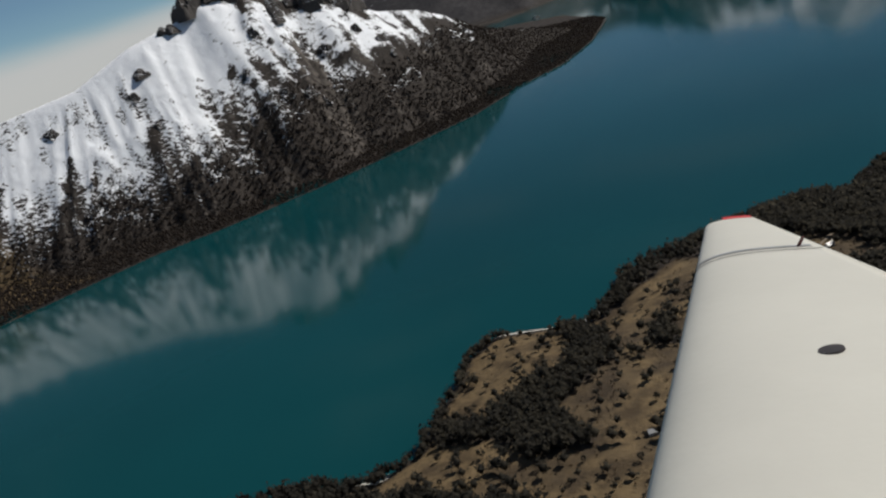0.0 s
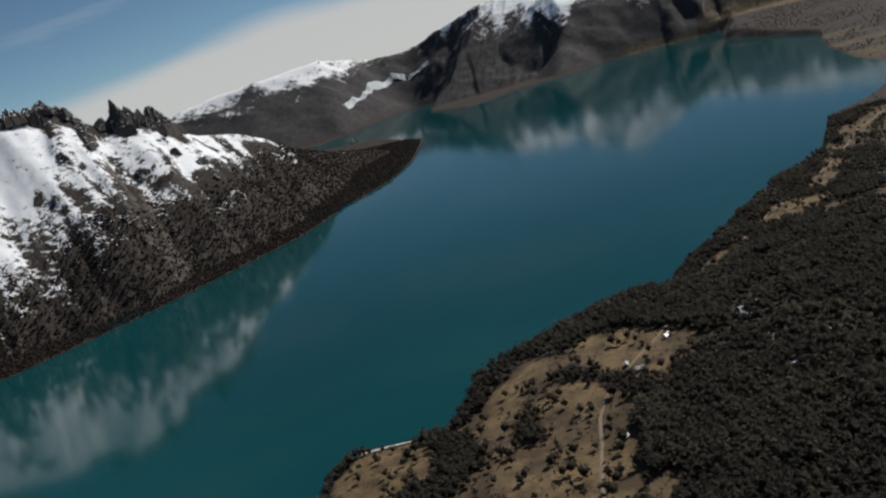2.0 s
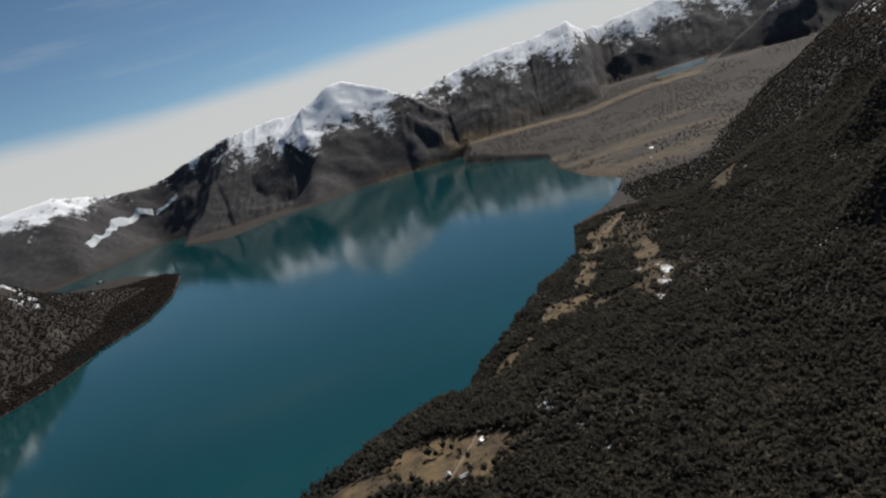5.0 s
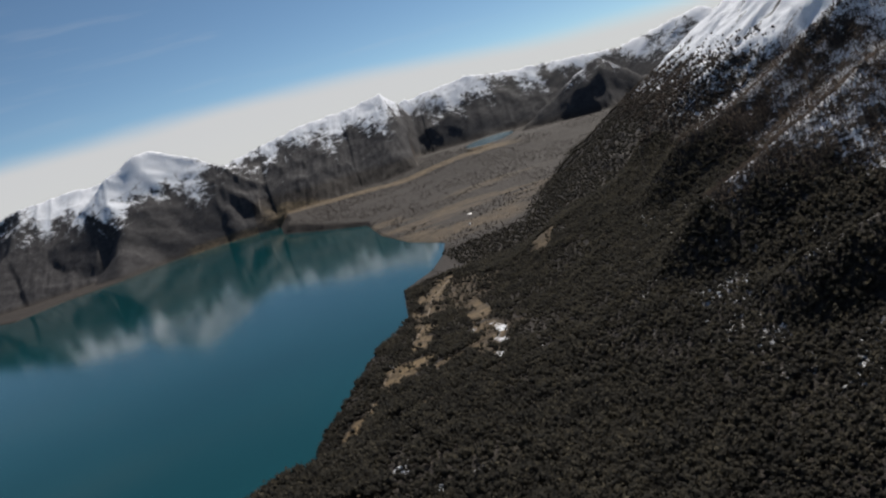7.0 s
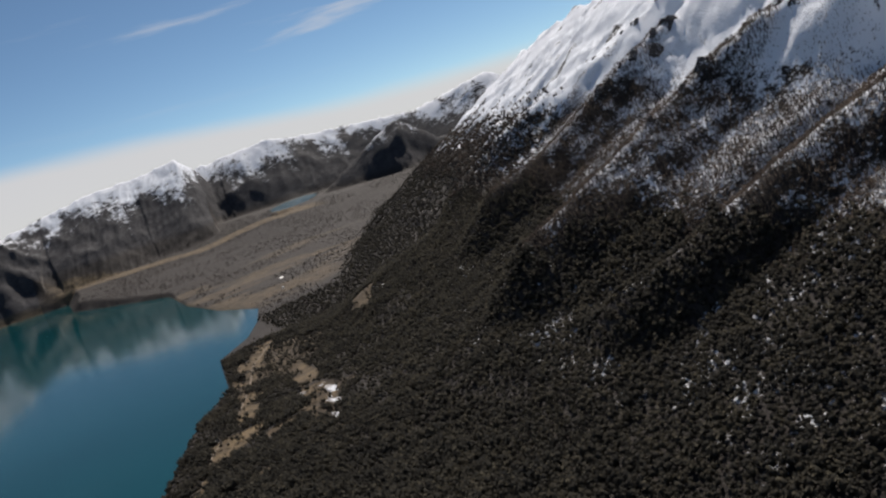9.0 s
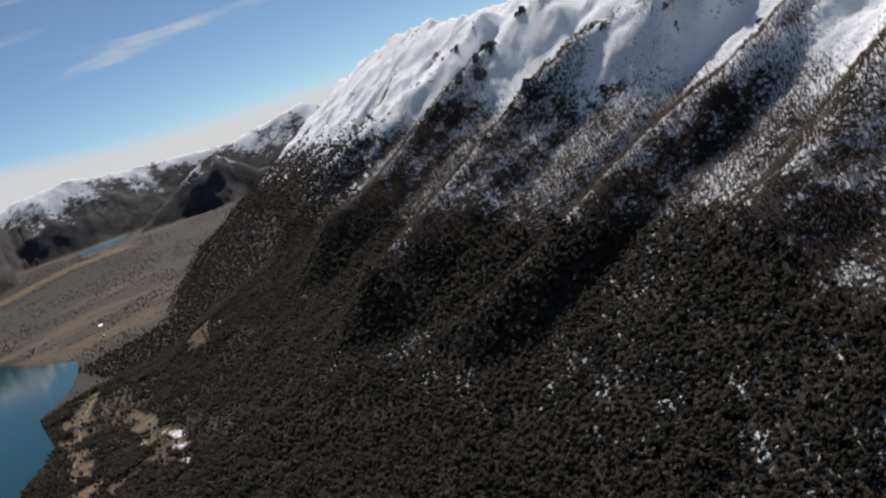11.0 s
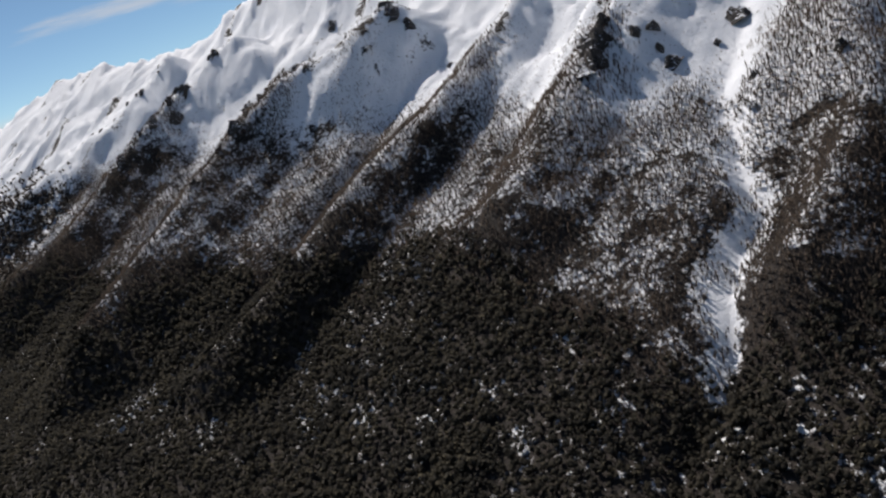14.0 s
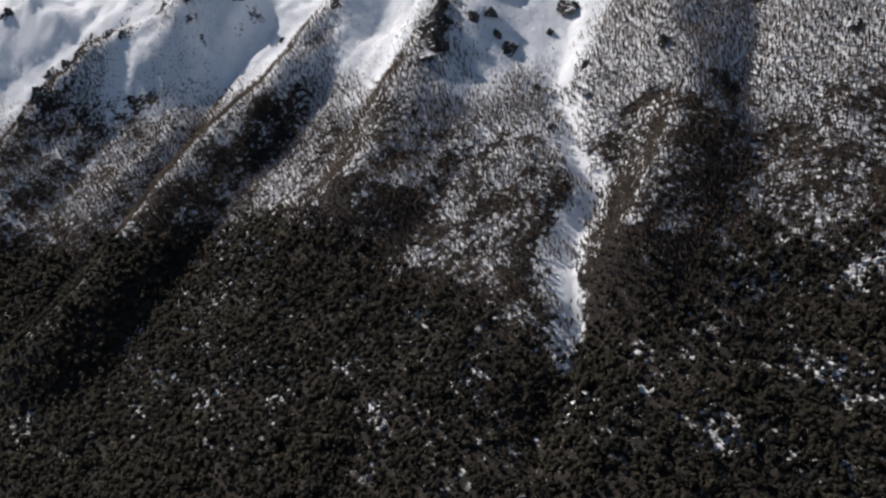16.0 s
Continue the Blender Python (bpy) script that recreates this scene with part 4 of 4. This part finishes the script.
def house(m, long, wide, wall, roof_mat, label):
    h = new("house")
    part("wall", box(bmesh.new(), -long / 2, long / 2, -wide / 2, wide / 2, -1.0, 2.5), wall, h)
    v = [(sx * (long / 2 + 0.4), sy * (wide / 2 + 0.45), 2.45) for sx in (-1, 1) for sy in (-1, 1)] + [(-long / 2 - 0.4, 0, 4.3), (long / 2 + 0.4, 0, 4.3)]
    v += [(a, b, c + 0.12) for a, b, c in v]
    f = [(0, 2, 5, 4), (1, 4, 5, 3), (6, 10, 11, 8), (7, 9, 11, 10), (0, 6, 8, 2), (1, 3, 9, 7), (0, 4, 10, 6), (4, 1, 7, 10), (2, 8, 11, 5), (5, 11, 9, 3)]
    part("roof", solid(v, f), roof_mat, h, "pale metal roof")
    for k in (-1, 1):
        part("gable", solid([(k * long / 2, -wide / 2, 2.5), (k * long / 2, wide / 2, 2.5), (k * long / 2, 0, 4.2)], [(0, 1, 2)]), wall, h)
    part("door", box(bmesh.new(), -0.45, 0.45, -wide / 2 - 0.05, -wide / 2 + 0.02, 0, 2.05), WOOD_WALL, h)
    for k in (-0.32, 0.32):
        part("window", box(bmesh.new(), k * long - 0.5, k * long + 0.5, -wide / 2 - 0.04, -wide / 2 + 0.02, 0.9, 1.9), DARK_GLASS, h)
    h.matrix_world = m
    return tagged(h, label, "house", "houses by the track")


for hx, hy, lo, wi, turn, mat, label in ((-214, 402, 7, 4.5, 35, WALL, "small white house with a pale metal roof"), (-175, 625, 8, 5, 20, WALL, "white farmhouse with a pale metal roof among trees"),
        (-190, 638, 6, 4, 100, WOOD_WALL, "brown timber shed with a pale metal roof"), (-159, 690, 7, 5, 60, WALL, "white cottage at the wood's edge"), (-157, 546, 6, 4, 10, WOOD_WALL, "brown timber cabin on dry pasture"),
        (-172, 513, 4, 3, 70, WOOD_WALL, "small brown timber hut by the track"), (-52, 1123, 6, 4.5, 30, WALL, "white cottage by a tan field"), (73, 1132, 8, 5, 80, WALL, "white house in a wooded clearing"),
        (386, 2386, 12, 8, 20, WALL, "white farm building on the far plain"), (345, 2220, 10, 7, 70, WALL, "white farm shed on the far plain")):
    house(pose(hx, hy, spot(hx, hy) + 0.2, 0, 0, turn), lo, wi, mat, METAL_ROOF, label)


# -- track and beach, laid on the ground
def ribbon(name, line, half, mat, lift, label, category):
    pts = []
    for (ax, ay), (bx, by) in zip(line, line[1:]):
        n = max(1, int(math.hypot(bx - ax, by - ay) / 3))
        pts += [(ax + (bx - ax) * k / n, ay + (by - ay) * k / n) for k in range(n)]
    pts = np.array(pts + [line[-1]])
    pts = pts + 1.2 * np.stack([fbm(pts[:, 0], pts[:, 1], 30, 2, 180), fbm(pts[:, 0], pts[:, 1], 30, 2, 181)], -1)
    way = np.gradient(pts, axis=0)
    way /= np.linalg.norm(way, axis=1)[:, None]
    side = np.stack([-way[:, 1], way[:, 0]], -1)
    v = []
    for k in (-1.0, -0.5, 0.0, 0.5, 1.0):
        q = pts + side * half * k
        v.append(np.stack([q[:, 0], q[:, 1], height(q[:, 0], q[:, 1]) + lift - 0.25 * (abs(k) == 1)], -1))
    v, n = np.concatenate(v), len(pts)
    f = [(r * n + k, r * n + k + 1, (r + 1) * n + k + 1, (r + 1) * n + k) for r in range(4) for k in range(n - 1)]
    me = solid(v, f, True)
    me.materials.append(mat)
    return tagged(new(name, me), label, category, kind="structure")


ribbon("road", [(-150, 330), (-174, 419), (-186, 479), (-199, 552), (-199, 600), (-183, 649), (-150, 760), (-128, 860), (-123, 890), (-104, 960), (-67, 1071), (-40, 1130), (10, 1240), (60, 1400), (85, 1490), (150, 1600)], 1.5, GRAVEL, 0.45, "pale gravel track through dry pasture and wood", "road")
ribbon("beach", [(-466, 322), (-452, 326), (-417, 336), (-412, 346)], 4, BEACH, 1.0, "pale shingle beach below the trees", "beach")
ribbon("beach", [(-436, 556), (-409, 566), (-386, 575), (-362, 583), (-352, 604)], 5, BEACH, 1.0, "pale shingle beach at the water's edge", "beach")

# far lake arm draped on the slope, its sky reflection given as colour
ribbon("water_arm", [(-2160, 3900), (-2140, 4020), (-2138, 4222), (-2075, 4400), (-1950, 4445), (-1860, 4488)], 15, SKY_PALE_WATER, 5.0, "pale narrow lake arm below distant mountains, sky reflection in its colour", "lake")
ring = [(935 + 132 * math.cos(k * math.pi / 20) + 0.36 * 306 * math.sin(k * math.pi / 20), 4010 + 306 * math.sin(k * math.pi / 20), 125.0) for k in range(40)]
me = solid(ring, [tuple(range(40))])
me.materials.append(TARN)
tagged(new("water_upper", me), "pale distant lake under the mountains", "lake", kind="structure")


# -- the islet behind the cape
isle = tagged(new("islet", crags[1]), "tiny dark wooded islet in the lake", "islet")
isle.matrix_world = pose(-1810, 3232, 1, 0, 0, 30) @ Matrix.Diagonal((22, 14, 12, 1))


# -- the aircraft's wing, as it hangs beside the lens when the flight begins
SKIN = plain("white_gelcoat", (0.62, 0.60, 0.535), 0.42, 0, 3.0, 0.035)
RED = plain("red_wing_tip", (0.55, 0.03, 0.03), 0.4, 0, 6.0, 0.1)
TAPE = plain("silver_joint_tape", (0.42, 0.42, 0.43), 0.35, 0.3, 20.0, 0.2)
RUST = plain("rust_red_paint", (0.15, 0.035, 0.028), 0.6, 0, 30.0, 0.3)
DARK_STEEL = plain("dark_steel", (0.09, 0.075, 0.07), 0.5, 0.6, 30.0, 0.3)

TIP = np.array((0.527, 0.043, -1.60))
SPAN = np.array((-0.342, -0.221, 0.912))
CHORD = np.array((0.785, 0.183, 0.590))
CHORD = CHORD - SPAN * (CHORD @ SPAN)
CHORD /= np.linalg.norm(CHORD)
LIFT = np.cross(SPAN, CHORD)
LIFT = LIFT if LIFT[1] > 0 else -LIFT


def chord_at(s):
    return 0.088 + 0.262 * s


def skin_point(s, u, under=False):
    """A place on the wing: s metres in from the tip, u from leading (0) to trailing edge (1)."""
    c = chord_at(s)
    hump = 0.30 * (u**0.5) * (1 - u) * (1 - 0.35 * u)
    return TIP + SPAN * s + CHORD * (u * c) + LIFT * c * (-0.12 * hump - 0.012 if under else hump)


def wing_shell(s_list, lift=0.0, u0=0.0, u1=1.0, closed=True):
    us = [u0 + (u1 - u0) * (k / 22) ** 1.6 for k in range(23)]
    rows = []
    for s in s_list:
        row = [skin_point(s, u) + LIFT * lift for u in us]
        if closed:
            row += [skin_point(s, u, True) for u in us[-2:0:-1]]
        rows.append(row)
    n = len(rows[0])
    v = [p for row in rows for p in row]
    f = []
    for r in range(len(rows) - 1):
        for k in range(n if closed else n - 1):
            f.append((r * n + k, r * n + (k + 1) % n, (r + 1) * n + (k + 1) % n, (r + 1) * n + k))
    if closed:
        f += [tuple(range(n))[::-1], tuple((len(rows) - 1) * n + k for k in range(n))]
    return solid(v, f, True)


wing = new("aircraft_wing")
part("wing_skin", wing_shell([0.012 + 0.05 * k for k in range(28)]), SKIN, wing)
part("wing_tip", wing_shell([-0.020, -0.012, 0.0, 0.010], u0=0.40), RED, wing, "red painted wing tip")
part("joint_tape", wing_shell([0.362, 0.368, 0.374], 0.0012, 0.004, 0.93, False), TAPE, wing, "silver tape over the wing joint")
part("joint_line", wing_shell([0.392, 0.3955], 0.0008, 0.004, 0.97, False), DARK_STEEL, wing, "thin dark joint line")
bm = bmesh.new()
at = skin_point(0.368, 0.86)
bmesh.ops.create_cone(bm, cap_ends=True, segments=8, radius1=0.0028, radius2=0.0022, depth=0.017, matrix=Matrix.Translation(at + LIFT * 0.007) @ Vector(LIFT * 0.8 + CHORD * 0.6).to_track_quat("Z", "Y").to_matrix().to_4x4())
part("pin", bm, RUST, wing, "short rust-red locking pin")
bm = bmesh.new()
at = skin_point(0.900, 0.48)
bmesh.ops.create_cone(bm, cap_ends=True, segments=28, radius1=0.0118, radius2=0.0110, depth=0.002, matrix=Matrix.Translation(at + LIFT * 0.001) @ Vector(LIFT).to_track_quat("Z", "Y").to_matrix().to_4x4())
part("drain_plug", bm, DARK_STEEL, wing, "round dark metal plug")
wing.matrix_world = look(*PATH[0][1:])
tagged(wing, "white tapered aircraft wing with a red tip and silver joint tape", "wing")
